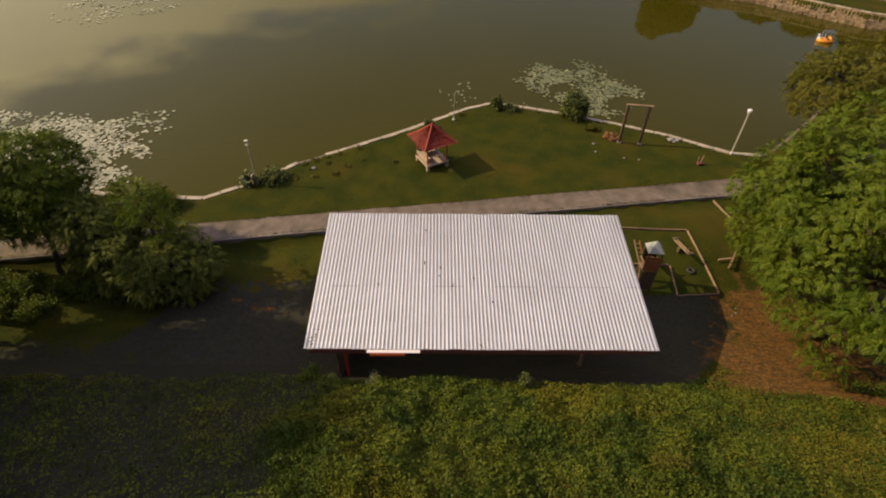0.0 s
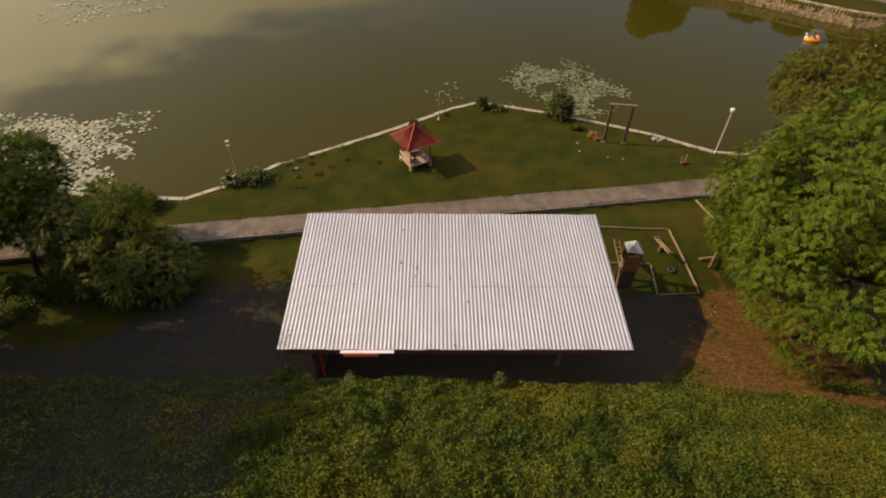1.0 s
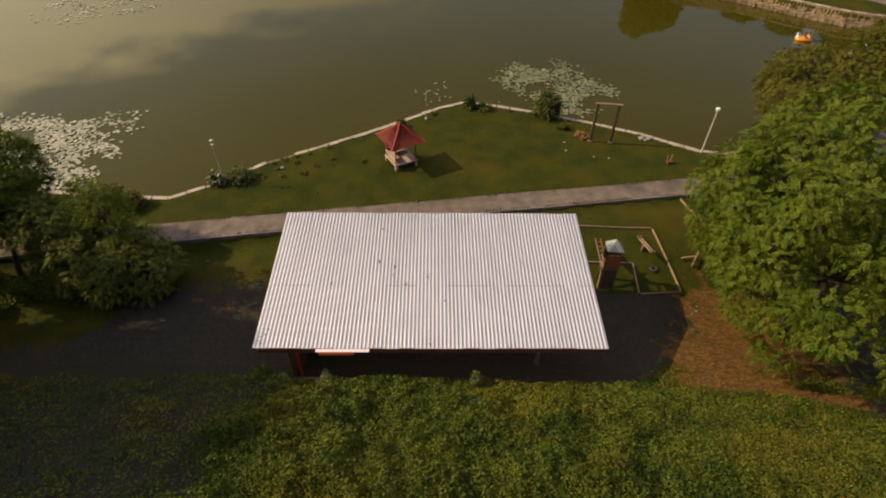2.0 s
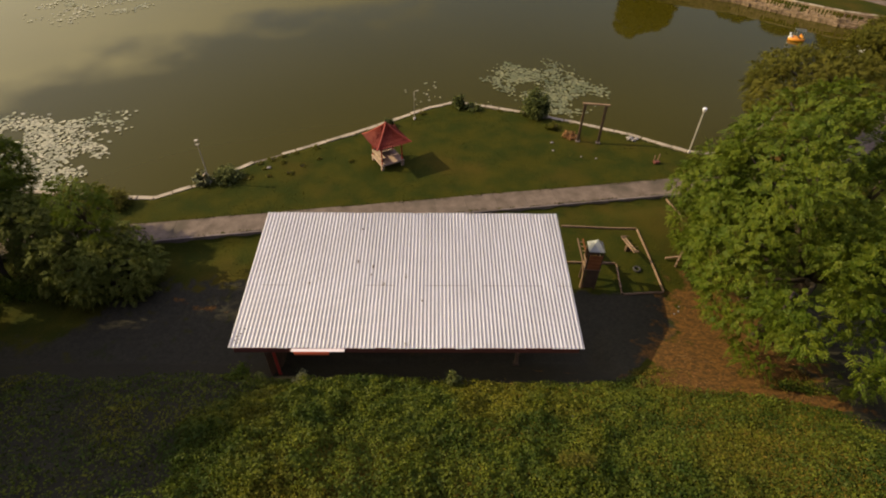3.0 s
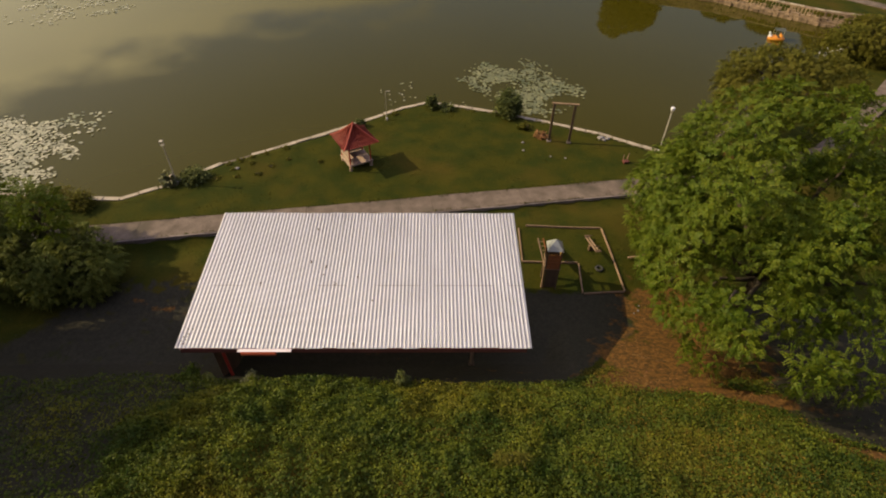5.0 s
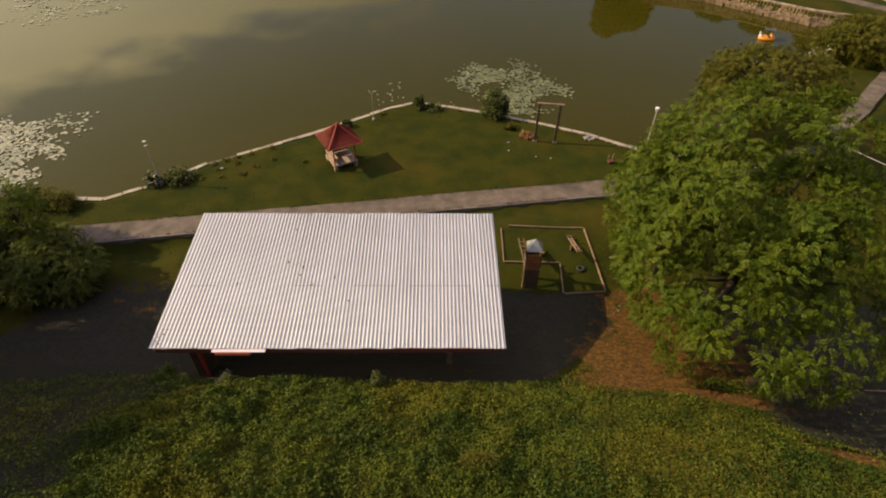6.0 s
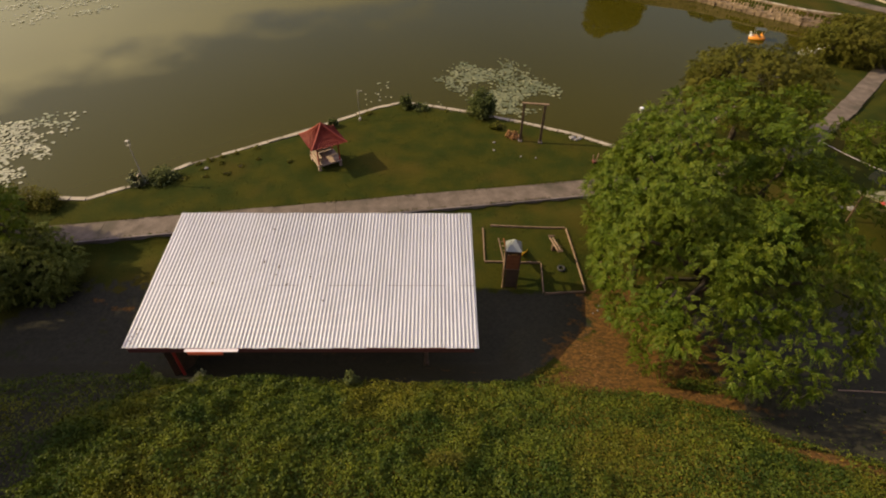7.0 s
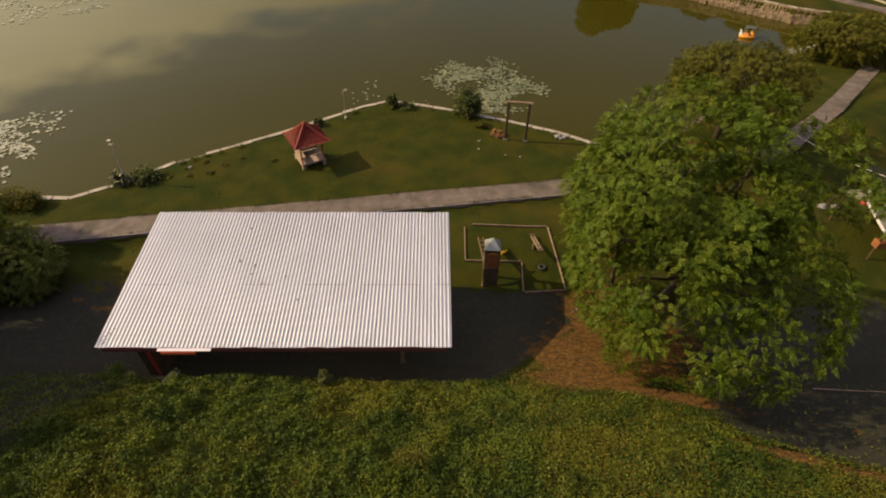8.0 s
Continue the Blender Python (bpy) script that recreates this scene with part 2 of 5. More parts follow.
M_LEAF_Y = mat("olive_leaves", (0.092, 0.096, 0.0135), (0.135, 0.128, 0.0200), 0.5, 0.6, 0, 3.0, island=0.10, trans=0.4, spec=0.08)
M_LEAF_D = mat("dark_leaves", (0.0575, 0.0759, 0.0218), (0.0978, 0.1127, 0.0306), 0.7, 0.6, 0, 6.0, island=0.3, trans=0.2, spec=0.12)
M_LEAF_G = mat("dusty_green_leaves", (0.092, 0.116, 0.020), (0.140, 0.158, 0.029), 0.7, 0.6, 0, 4.0, island=0.2, trans=0.3, spec=0.15)
M_VINE = mat("vine_leaves", (0.034, 0.058, 0.0080), (0.092, 0.115, 0.0120), 0.8, 0.5, 0, 5.0, c3=(0.125, 0.122, 0.0110), spread=0.4, island=0.36, trans=0.3, spec=0.10)
M_GRASS = mat("grass_blades", (0.034, 0.044, 0.0042), (0.056, 0.056, 0.0055), 0.4, 0.8, 0, 5.0, c3=(0.0624, 0.0452, 0.0124), island=0.3, trans=0.15, spec=0.1)
M_DRYGRASS = mat("yellow_grass", (0.100, 0.090, 0.0110), (0.160, 0.118, 0.0170), 0.6, 0.8, 0, 5.0, c3=(0.15, 0.10, 0.020), island=0.4, trans=0.2, spec=0.12)
M_STRAW = mat("dry_straw", (0.17, 0.088, 0.026), (0.30, 0.165, 0.060), 0.8, 0.9, 0, 5.0, island=0.4)
M_PAD = mat("lily_pad", (0.19, 0.19, 0.125), (0.30, 0.285, 0.20), 0.5, 0.28, 0, 5.0, c3=(0.09, 0.11, 0.05), island=0.45, spec=1.0)
M_PAD_G = mat("green_lily_pad", (0.0968, 0.1078, 0.0506), (0.1815, 0.1848, 0.0935), 0.6, 0.3, 0, 5.0, c3=(0.0660, 0.0880, 0.0330), island=0.4, spec=0.7)
M_FLOWER = mat("pale_flowering_leaves", (0.0842, 0.0918, 0.0324), (0.1238, 0.1296, 0.0468), 1.0, 0.6, 0, 6.0, island=0.3)
M_FAR = mat("far_foliage", (0.026, 0.034, 0.012), (0.044, 0.050, 0.016), 0.3, 0.8, 0, 3.0, island=0.35)


# ---- mesh helpers ----
def link(name, mesh, material, parent=None, label=""):
    ob = new(name, mesh)
    mesh.materials.append(material)
    if parent:
        ob.parent = parent
    if label:
        ob["label"] = label
    return ob


def part(name, bm, material, parent=None, label="", smooth=False):
    me = bpy.data.meshes.new(name)
    bm.to_mesh(me)
    bm.free()
    if smooth:
        me.polygons.foreach_set("use_smooth", [True] * len(me.polygons))
    return link(name, me, material, parent, label)


def empty(name, x, y, z, rz=0.0, **tags):
    ob = new(name)
    ob.matrix_world = pose(x, y, z, 0, 0, rz)
    return tagged(ob, **tags)


def box(bm, c, s, rz=0.0, bevel=0.0, rx=0.0, ry=0.0):
    g = bmesh.ops.create_cube(bm, size=1.0, matrix=pose(*c, rx, ry, rz) @ Matrix.Diagonal((*s, 1)))
    if bevel:
        eds = list({e for v in g["verts"] for e in v.link_edges})
        bmesh.ops.bevel(bm, geom=eds, offset=bevel, segments=1, affect="EDGES")
    return bm


def beam(bm, a, b, w, h):
    """A squared bar from a to b."""
    a, b = Vector(a), Vector(b)
    d = b - a
    m = Matrix.Translation((a + b) / 2) @ d.to_track_quat("X", "Z").to_matrix().to_4x4() @ Matrix.Diagonal((d.length, w, h, 1))
    bmesh.ops.create_cube(bm, size=1.0, matrix=m)
    return bm


def tube(bm, pts, radii, n=8):
    """A tapered tube along points."""
    rings = []
    for i, p in enumerate(pts):
        p = Vector(p)
        d = (Vector(pts[min(i + 1, len(pts) - 1)]) - Vector(pts[max(i - 1, 0)])).normalized()
        q = d.to_track_quat("Z", "Y")
        rings.append([bm.verts.new(p + q @ Vector((math.cos(k * math.tau / n) * radii[i], math.sin(k * math.tau / n) * radii[i], 0))) for k in range(n)])
    for r0, r1 in zip(rings, rings[1:]):
        for k in range(n):
            bm.faces.new((r0[k], r0[(k + 1) % n], r1[(k + 1) % n], r1[k]))
    bm.faces.new(rings[0][::-1])
    bm.faces.new(rings[-1])
    return bm


def ball(bm, c, r, sz=1.0, seg=12):
    bmesh.ops.create_uvsphere(bm, u_segments=seg, v_segments=max(6, seg // 2), radius=r, matrix=Matrix.Translation(c) @ Matrix.Diagonal((1, 1, sz, 1)))
    return bm


def raw_mesh(name, verts, faces_n, per):
    """A mesh from an array of corners, per of them to each face."""
    me = bpy.data.meshes.new(name)
    me.vertices.add(len(verts))
    me.vertices.foreach_set("co", verts.astype(np.float32).ravel())
    me.loops.add(faces_n * per)
    me.loops.foreach_set("vertex_index", np.arange(faces_n * per, dtype=np.int32))
    me.polygons.add(faces_n)
    me.polygons.foreach_set("loop_start", np.arange(0, faces_n * per, per, dtype=np.int32))
    me.update(calc_edges=True)
    me.validate()
    return me


RNG = np.random.default_rng(7)


def fbm(x, y, seed=0, octaves=3):
    """Smooth value noise, 0 to 1, wavelength about 1 m at the first octave."""
    out, amp, tot = np.zeros(np.shape(x)), 1.0, 0.0
    for o in range(octaves):
        f = 2.0 ** o
        u, v = np.asarray(x) * f + 17.3 * o, np.asarray(y) * f - 9.1 * o
        i, j = np.floor(u), np.floor(v)
        a, b_ = u - i, v - j
        a, b_ = a * a * (3 - 2 * a), b_ * b_ * (3 - 2 * b_)

        def h(p, q):
            s = np.sin(p * 127.1 + q * 311.7 + seed * 74.7) * 43758.5453
            return s - np.floor(s)

        out += amp * ((h(i, j) * (1 - a) + h(i + 1, j) * a) * (1 - b_) + (h(i, j + 1) * (1 - a) + h(i + 1, j + 1) * a) * b_)
        tot += amp
        amp *= 0.55
    return out / tot


def leaves(centres, length, width, up=0.6, rng=RNG, facing=None):
    """Folded leaves, each at a centre, turned at random but leaning to face upwards, or along the direction given for each."""
    n = len(centres)
    nrm = rng.normal(size=(n, 3)) * (1 - up)
    if facing is None:
        nrm[:, 2] = np.abs(nrm[:, 2]) + up
    else:
        nrm += facing * up
    nrm /= np.linalg.norm(nrm, axis=1)[:, None]
    a = rng.normal(size=(n, 3))
    a -= nrm * (a * nrm).sum(1)[:, None]
    a /= np.linalg.norm(a, axis=1)[:, None]
    b = np.cross(nrm, a)
    s = rng.uniform(0.65, 1.35, n)[:, None]
    ln, wd = length * s * 0.5, width * s * 0.5
    tip, tail = centres + a * ln - nrm * ln * 0.35, centres - a * ln
    mid = nrm * wd * 0.35
    quad = np.stack([tail, centres + b * wd + mid, tip, centres - b * wd + mid], axis=1)
    return quad.reshape(-1, 3)


# ---- terrain ----
SHORE = [(-90, 36), (-40, 31.5), (-24.2, 29.5), (-19.1, 28.95), (-15.75, 28.85), (-12.6, 30.9), (-10.2, 33.45), (-7.4, 35.15), (-3.2, 37.85), (2.95, 42.5),
         (5.0, 43.4), (7.7, 42.8), (11.25, 41.6), (15.25, 39.95), (19.0, 38.15), (23.0, 35.45), (25.1, 35.1), (26.0, 35.4), (28.4, 37.3), (34, 42.5), (42, 49.5)]
FAR_SHORE = [(48.5, 55.0), (53, 58.3), (60, 63.0), (58.2, 65.6), (54.0, 67.6), (50.0, 71.2), (44.6, 76.8), (38, 80), (20, 88), (-20, 104), (-90, 125)]
LAKE = np.array(SHORE + FAR_SHORE)
WATER_Z = -0.90


def in_lake(x, y):
    inside = np.zeros(np.shape(x), bool)
    x0, y0 = LAKE[-1]
    for x1, y1 in LAKE:
        hit = ((y0 > y) != (y1 > y)) & (x < (x1 - x0) * (y - y0) / ((y1 - y0) if y1 != y0 else 1e-9) + x0)
        inside ^= hit
        x0, y0 = x1, y1
    return inside


def near_edge(x):
    """The path's edge away from the lake."""
    return np.where(x < 24, 26.65 + 0.154 * x, 30.35 + 0.62 * (x - 24))


def smooth(a, b, v):
    t = np.clip((v - a) / (b - a), 0, 1)
    return t * t * (3 - 2 * t)


def land(x, y):
    x, y = np.asarray(x, float), np.asarray(y, float)
    d = np.clip(near_edge(x) - y, 0, 8.2)
    z = 0.02 + (0.08 - 0.04 * d - 0.0115 * d * d) * (d > 0)
    z = z - 0.28 * smooth(0, 0.25, d) * (1 - smooth(0.6, 2.4, d))
    z = z - 0.45 * smooth(-4, -12, x) * smooth(0, 0.8, d)
    bank = np.interp(y, [-80, -20, 0, 5, 8, 9.5, 11.3, 13.7, 16.0], [6.7, 5.8, 4.9, 4.3, 3.75, 3.1, 2.25, 0.90, -0.90])
    bank = bank + (0.6 * smooth(8, -8, x) - 0.8 * smooth(17, 25, x)) * smooth(15.5, 11, y)
    mound = np.interp(y, [12.5, 13.7, 14.6, 15.9, 17.2, 19.0], [1.6, 1.0, 0.62, 0.14, -0.42, -1.1])
    bank = np.maximum(bank, np.where((x > 9.9) & (x < 30), mound - 2.0 * (1 - smooth(9.9, 12.6, x)) - 2.0 * smooth(24, 30, x), -9))
    z = np.maximum(z, bank)
    z = z + 0.04 * np.sin(x * 0.9 + y * 0.4) * np.sin(y * 0.7 - x * 0.3)
    return z + 0.5 * smooth(64, 68, y) * smooth(40, 48, x)


def height(x, y):
    return np.where(in_lake(np.asarray(x, float), np.asarray(y, float)), -2.6, land(x, y))


def hz(x, y):
    return float(land(x, y))


def soil_at(x, y):
    """1 on the trodden brown soil beside the shed, 0 on grass."""
    a = 1.12 - np.hypot((x - 19.2) / 4.0, (y - 17.6) / 5.4)
    b = 1.05 - np.hypot((x - 16.2) / 4.6, (y - 13.7) / 1.25)
    h = 1.1 - np.hypot((x - 16.2) / 3.0, (y - 15.6) / 2.9)
    c = 0.9 - np.abs(y - (12.6 - 0.25 * (x - 19))) / 0.8 - 0.6 * (x < 17) - 0.6 * smooth(20.5, 22, x)
    e = 0.20 + 0.85 * fbm(x * 0.8, y * 0.8, 27) - np.abs(y - (9.9 - 0.33 * (x - 20.5))) / 1.3 - 0.6 * smooth(21.5, 19.5, x)
    f = 0.9 - np.hypot((x - 29.5) / 4.0, (y - 35.2) / 2.2)
    return np.clip(np.maximum.reduce([a, b, c, e, f, h]) * 1.2 + 0.1, 0, 1)


def shade_grey_at(x, y):
    """1 where the ground is painted shade grey, in the shadows of the shed and the trees, 0 elsewhere."""
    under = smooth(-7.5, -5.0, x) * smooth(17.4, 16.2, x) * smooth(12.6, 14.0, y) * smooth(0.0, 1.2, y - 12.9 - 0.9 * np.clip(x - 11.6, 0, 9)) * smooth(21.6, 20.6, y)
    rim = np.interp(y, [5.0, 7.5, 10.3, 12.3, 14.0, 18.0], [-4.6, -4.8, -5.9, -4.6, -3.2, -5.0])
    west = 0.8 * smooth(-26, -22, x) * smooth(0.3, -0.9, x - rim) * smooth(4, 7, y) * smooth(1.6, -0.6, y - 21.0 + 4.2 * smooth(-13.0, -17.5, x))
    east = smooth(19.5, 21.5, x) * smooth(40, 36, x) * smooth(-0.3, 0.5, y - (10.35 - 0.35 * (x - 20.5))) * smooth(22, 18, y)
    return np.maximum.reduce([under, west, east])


def axis(lo, hi, step, far):
    core = np.arange(lo, hi + step, step)
    grow = np.geomspace(step * 2, far, 22)
    return np.concatenate([(lo - grow)[::-1], core, hi + grow])


xs, ys = axis(-34, 62, 0.3, 2500), axis(2, 84, 0.3, 2500)
gx, gy = np.meshgrid(xs, ys)
gz = height(gx, gy)
co = np.stack([gx, gy, gz], axis=2).reshape(-1, 3)
nx, ny = len(xs), len(ys)
idx = np.arange(nx * ny).reshape(ny, nx)
quads = np.stack([idx[:-1, :-1], idx[:-1, 1:], idx[1:, 1:], idx[1:, :-1]], axis=2).reshape(-1, 4)
me = bpy.data.meshes.new("ground")
me.vertices.add(len(co))
me.vertices.foreach_set("co", co.astype(np.float32).ravel())
me.loops.add(quads.size)
me.loops.foreach_set("vertex_index", quads.astype(np.int32).ravel())
me.polygons.add(len(quads))
me.polygons.foreach_set("loop_start", np.arange(0, quads.size, 4, dtype=np.int32))
me.update(calc_edges=True)
soil = me.attributes.new("soil", "FLOAT", "POINT")
soil.data.foreach_set("value", soil_at(gx, gy).astype(np.float32).ravel())
# mask of the shade painted into the ground colour
shade_grey = me.attributes.new("shade_grey", "FLOAT", "POINT")
shade_grey.data.foreach_set("value", shade_grey_at(gx, gy).astype(np.float32).ravel())
me.polygons.foreach_set("use_smooth", [True] * len(me.polygons))
ground = tagged(link("ground", me, M_GROUND), "mown green lawn with patches of bare brown soil", "ground", kind="structure")

bm = bmesh.new()
bm.faces.new([bm.verts.new((x, y, WATER_Z)) for x, y in ((-2400, 27.5), (400, 27.5), (400, 400), (-2400, 400))])
tagged(part("water", bm, M_WATER), "still murky olive-green lake water reflecting clouds", "water", kind="structure")


# ---- lake wall, path, far embankment ----
def along(points, step):
    """Pairs of points that divide a polyline into pieces of about a step."""
    out = []
    for (x0, y0), (x1, y1) in zip(points, points[1:]):
        k = max(1, round(math.hypot(x1 - x0, y1 - y0) / step))
        for i in range(k):
            out.append(((x0 + (x1 - x0) * i / k, y0 + (y1 - y0) * i / k), (x0 + (x1 - x0) * (i + 1) / k, y0 + (y1 - y0) * (i + 1) / k)))
    return out


def prism(bm, outline, z0, z1):
    lo = [bm.verts.new((x, y, z0)) for x, y in outline]
    hi = [bm.verts.new((x, y, z1)) for x, y in outline]
    bm.faces.new(lo[::-1])
    bm.faces.new(hi)
    for i in range(len(lo)):
        j = (i + 1) % len(lo)
        bm.faces.new((lo[i], lo[j], hi[j], hi[i]))
    return bm


def strip(a, b, w, gap=0.0):
    """The four corners of a straight strip of width w from a to b."""
    d = (Vector(b) - Vector(a)).normalized()
    n = Vector((-d.y, d.x)) * w / 2
    a, b = Vector(a) + d * gap, Vector(b) - d * gap
    return [tuple(a - n), tuple(b - n), tuple(b + n), tuple(a + n)]


lake_wall = tagged(new("lake_wall"), "low concrete retaining wall with pale whitewashed coping along the lake", "wall", kind="structure")
bm = bmesh.new()
for a, b in zip(SHORE[1:], SHORE[2:]):
    prism(bm, strip(a, b, 0.34, -0.08), -2.6, -0.05)
part("wall_body", bm, M_WALL, lake_wall)
rnd = random.Random(3)
for a, b in along(SHORE[1:18], 1.15):
    if -10.6 < a[0] < -9.0:
        continue
    bm = bmesh.new()
    lift = rnd.uniform(-0.015, 0.02)
    prism(bm, strip(a, b, 0.36 + rnd.uniform(-0.07, 0.05), rnd.uniform(0.01, 0.05)), -0.046, 0.07 + lift)
    ob = part("coping_slab", bm, M_COPING, lake_wall)
    ob.location = (rnd.uniform(-0.03, 0.03), rnd.uniform(-0.03, 0.03), 0)

path = tagged(new("path"), "worn grey-brown concrete footpath across the lawn", "path", kind="structure")
LINE = [(-40, near_edge(-40.0) + 0.9), (24, near_edge(24.0) + 0.9), (30, 33.0), (36, 35.2), (44.3, 42.35), (54.7, 52.55), (75, 72.5)]
for i, (a, b) in enumerate(along(LINE, 2.1)):
    w = 1.78 if a[0] < 30 else 1.6
    bm = bmesh.new()
    prism(bm, strip(a, b, w + rnd.uniform(-0.10, 0.08), 0.004), -0.5, 0.10 + rnd.uniform(-0.012, 0.012))
    part("paving_slab", bm, M_PATH, path)
    if -30 < a[0] < 20:
        bm = bmesh.new()
        d = (Vector(b) - Vector(a)).normalized()
        o = Vector((d.y, -d.x)) * (w / 2 + 0.09)
        prism(bm, strip(tuple(Vector(a) + o), tuple(Vector(b) + o), 0.10, 0.01), -0.55, 0.11 + rnd.uniform(-0.01, 0.015))
        part("kerb_stone", bm, M_KERB, path)

far_road = tagged(new("far_road"), "worn brown paved road with a pale kerb beyond the far embankment", "road", kind="structure")
for a, b in along([(55.5, 80.0), (61.8, 72.0), (64.6, 68.5), (73.0, 58.0)], 2.4):
    bm = bmesh.new()
    prism(bm, strip(a, b, 2.1 + rnd.uniform(-0.05, 0.05), 0.006), 0.0, 0.60 + rnd.uniform(-0.01, 0.01))
    part("paving_slab", bm, M_PATH, far_road)
for a, b in along([(64.4, 79.0), (66.4, 72.6), (67.5, 69.0), (70.5, 60.0)], 1.3):
    bm = bmesh.new()
    prism(bm, strip(a, b, 0.28, 0.02), 0.0, 0.68 + rnd.uniform(-0.01, 0.01))
    part("kerb_stone", bm, M_COPING, far_road)

embankment = tagged(new("embankment"), "stepped brown stone block embankment on the far shore", "retaining wall", kind="structure")
FAR_LINE = [(59.0, 65.2), (54.0, 67.6), (50.0, 71.2), (44.6, 76.8), (38, 80.0), (20, 88)]
bm = bmesh.new()
for a, b in zip(FAR_LINE, FAR_LINE[1:]):
    prism(bm, strip(a, b, 1.0, -0.2), -2.6, -0.30)
    d = (Vector(b) - Vector(a)).normalized()
    n = Vector((d.y, -d.x))
    o = n * 0.65
    prism(bm, strip(tuple(Vector(a) + o), tuple(Vector(b) + o), 0.9, -0.2), -2.6, 0.62)
part("wall_body", bm, M_STONE, embankment)
for a, b in along(FAR_LINE[:5], 0.62):
    d = (Vector(b) - Vector(a)).normalized()
    n = Vector((d.y, -d.x))
    for off, z0, z1, w in ((-0.46, -0.95, -0.50, 0.42), (-0.10, -0.60, -0.12, 0.40), (0.22, -0.20, 0.20, 0.36)):
        bm = bmesh.new()
        o = n * (off + rnd.uniform(-0.10, 0.10)) + d * rnd.uniform(-0.12, 0.12)
        prism(bm, strip(tuple(Vector(a) + o), tuple(Vector(b) + o), w + rnd.uniform(-0.1, 0.06), rnd.uniform(0.01, 0.05)), z0, z1 + rnd.uniform(-0.14, 0.12))
        ob = part("stone_block", bm, M_STONE, embankment)
    bm = bmesh.new()
    prism(bm, strip(tuple(Vector(a) + n * 0.42), tuple(Vector(b) + n * 0.42), 0.34, rnd.uniform(0.01, 0.05)), 0.10, 0.58 + rnd.uniform(-0.03, 0.02))
    part("stone_block", bm, M_STONE, embankment)
    if rnd.random() < 0.25:
        continue
    bm = bmesh.new()
    prism(bm, strip(tuple(Vector(a) + n * 0.5), tuple(Vector(b) + n * 0.5), 0.34, 0.01), 0.625, 0.72)
    part("coping_slab", bm, M_COPING, embankment)


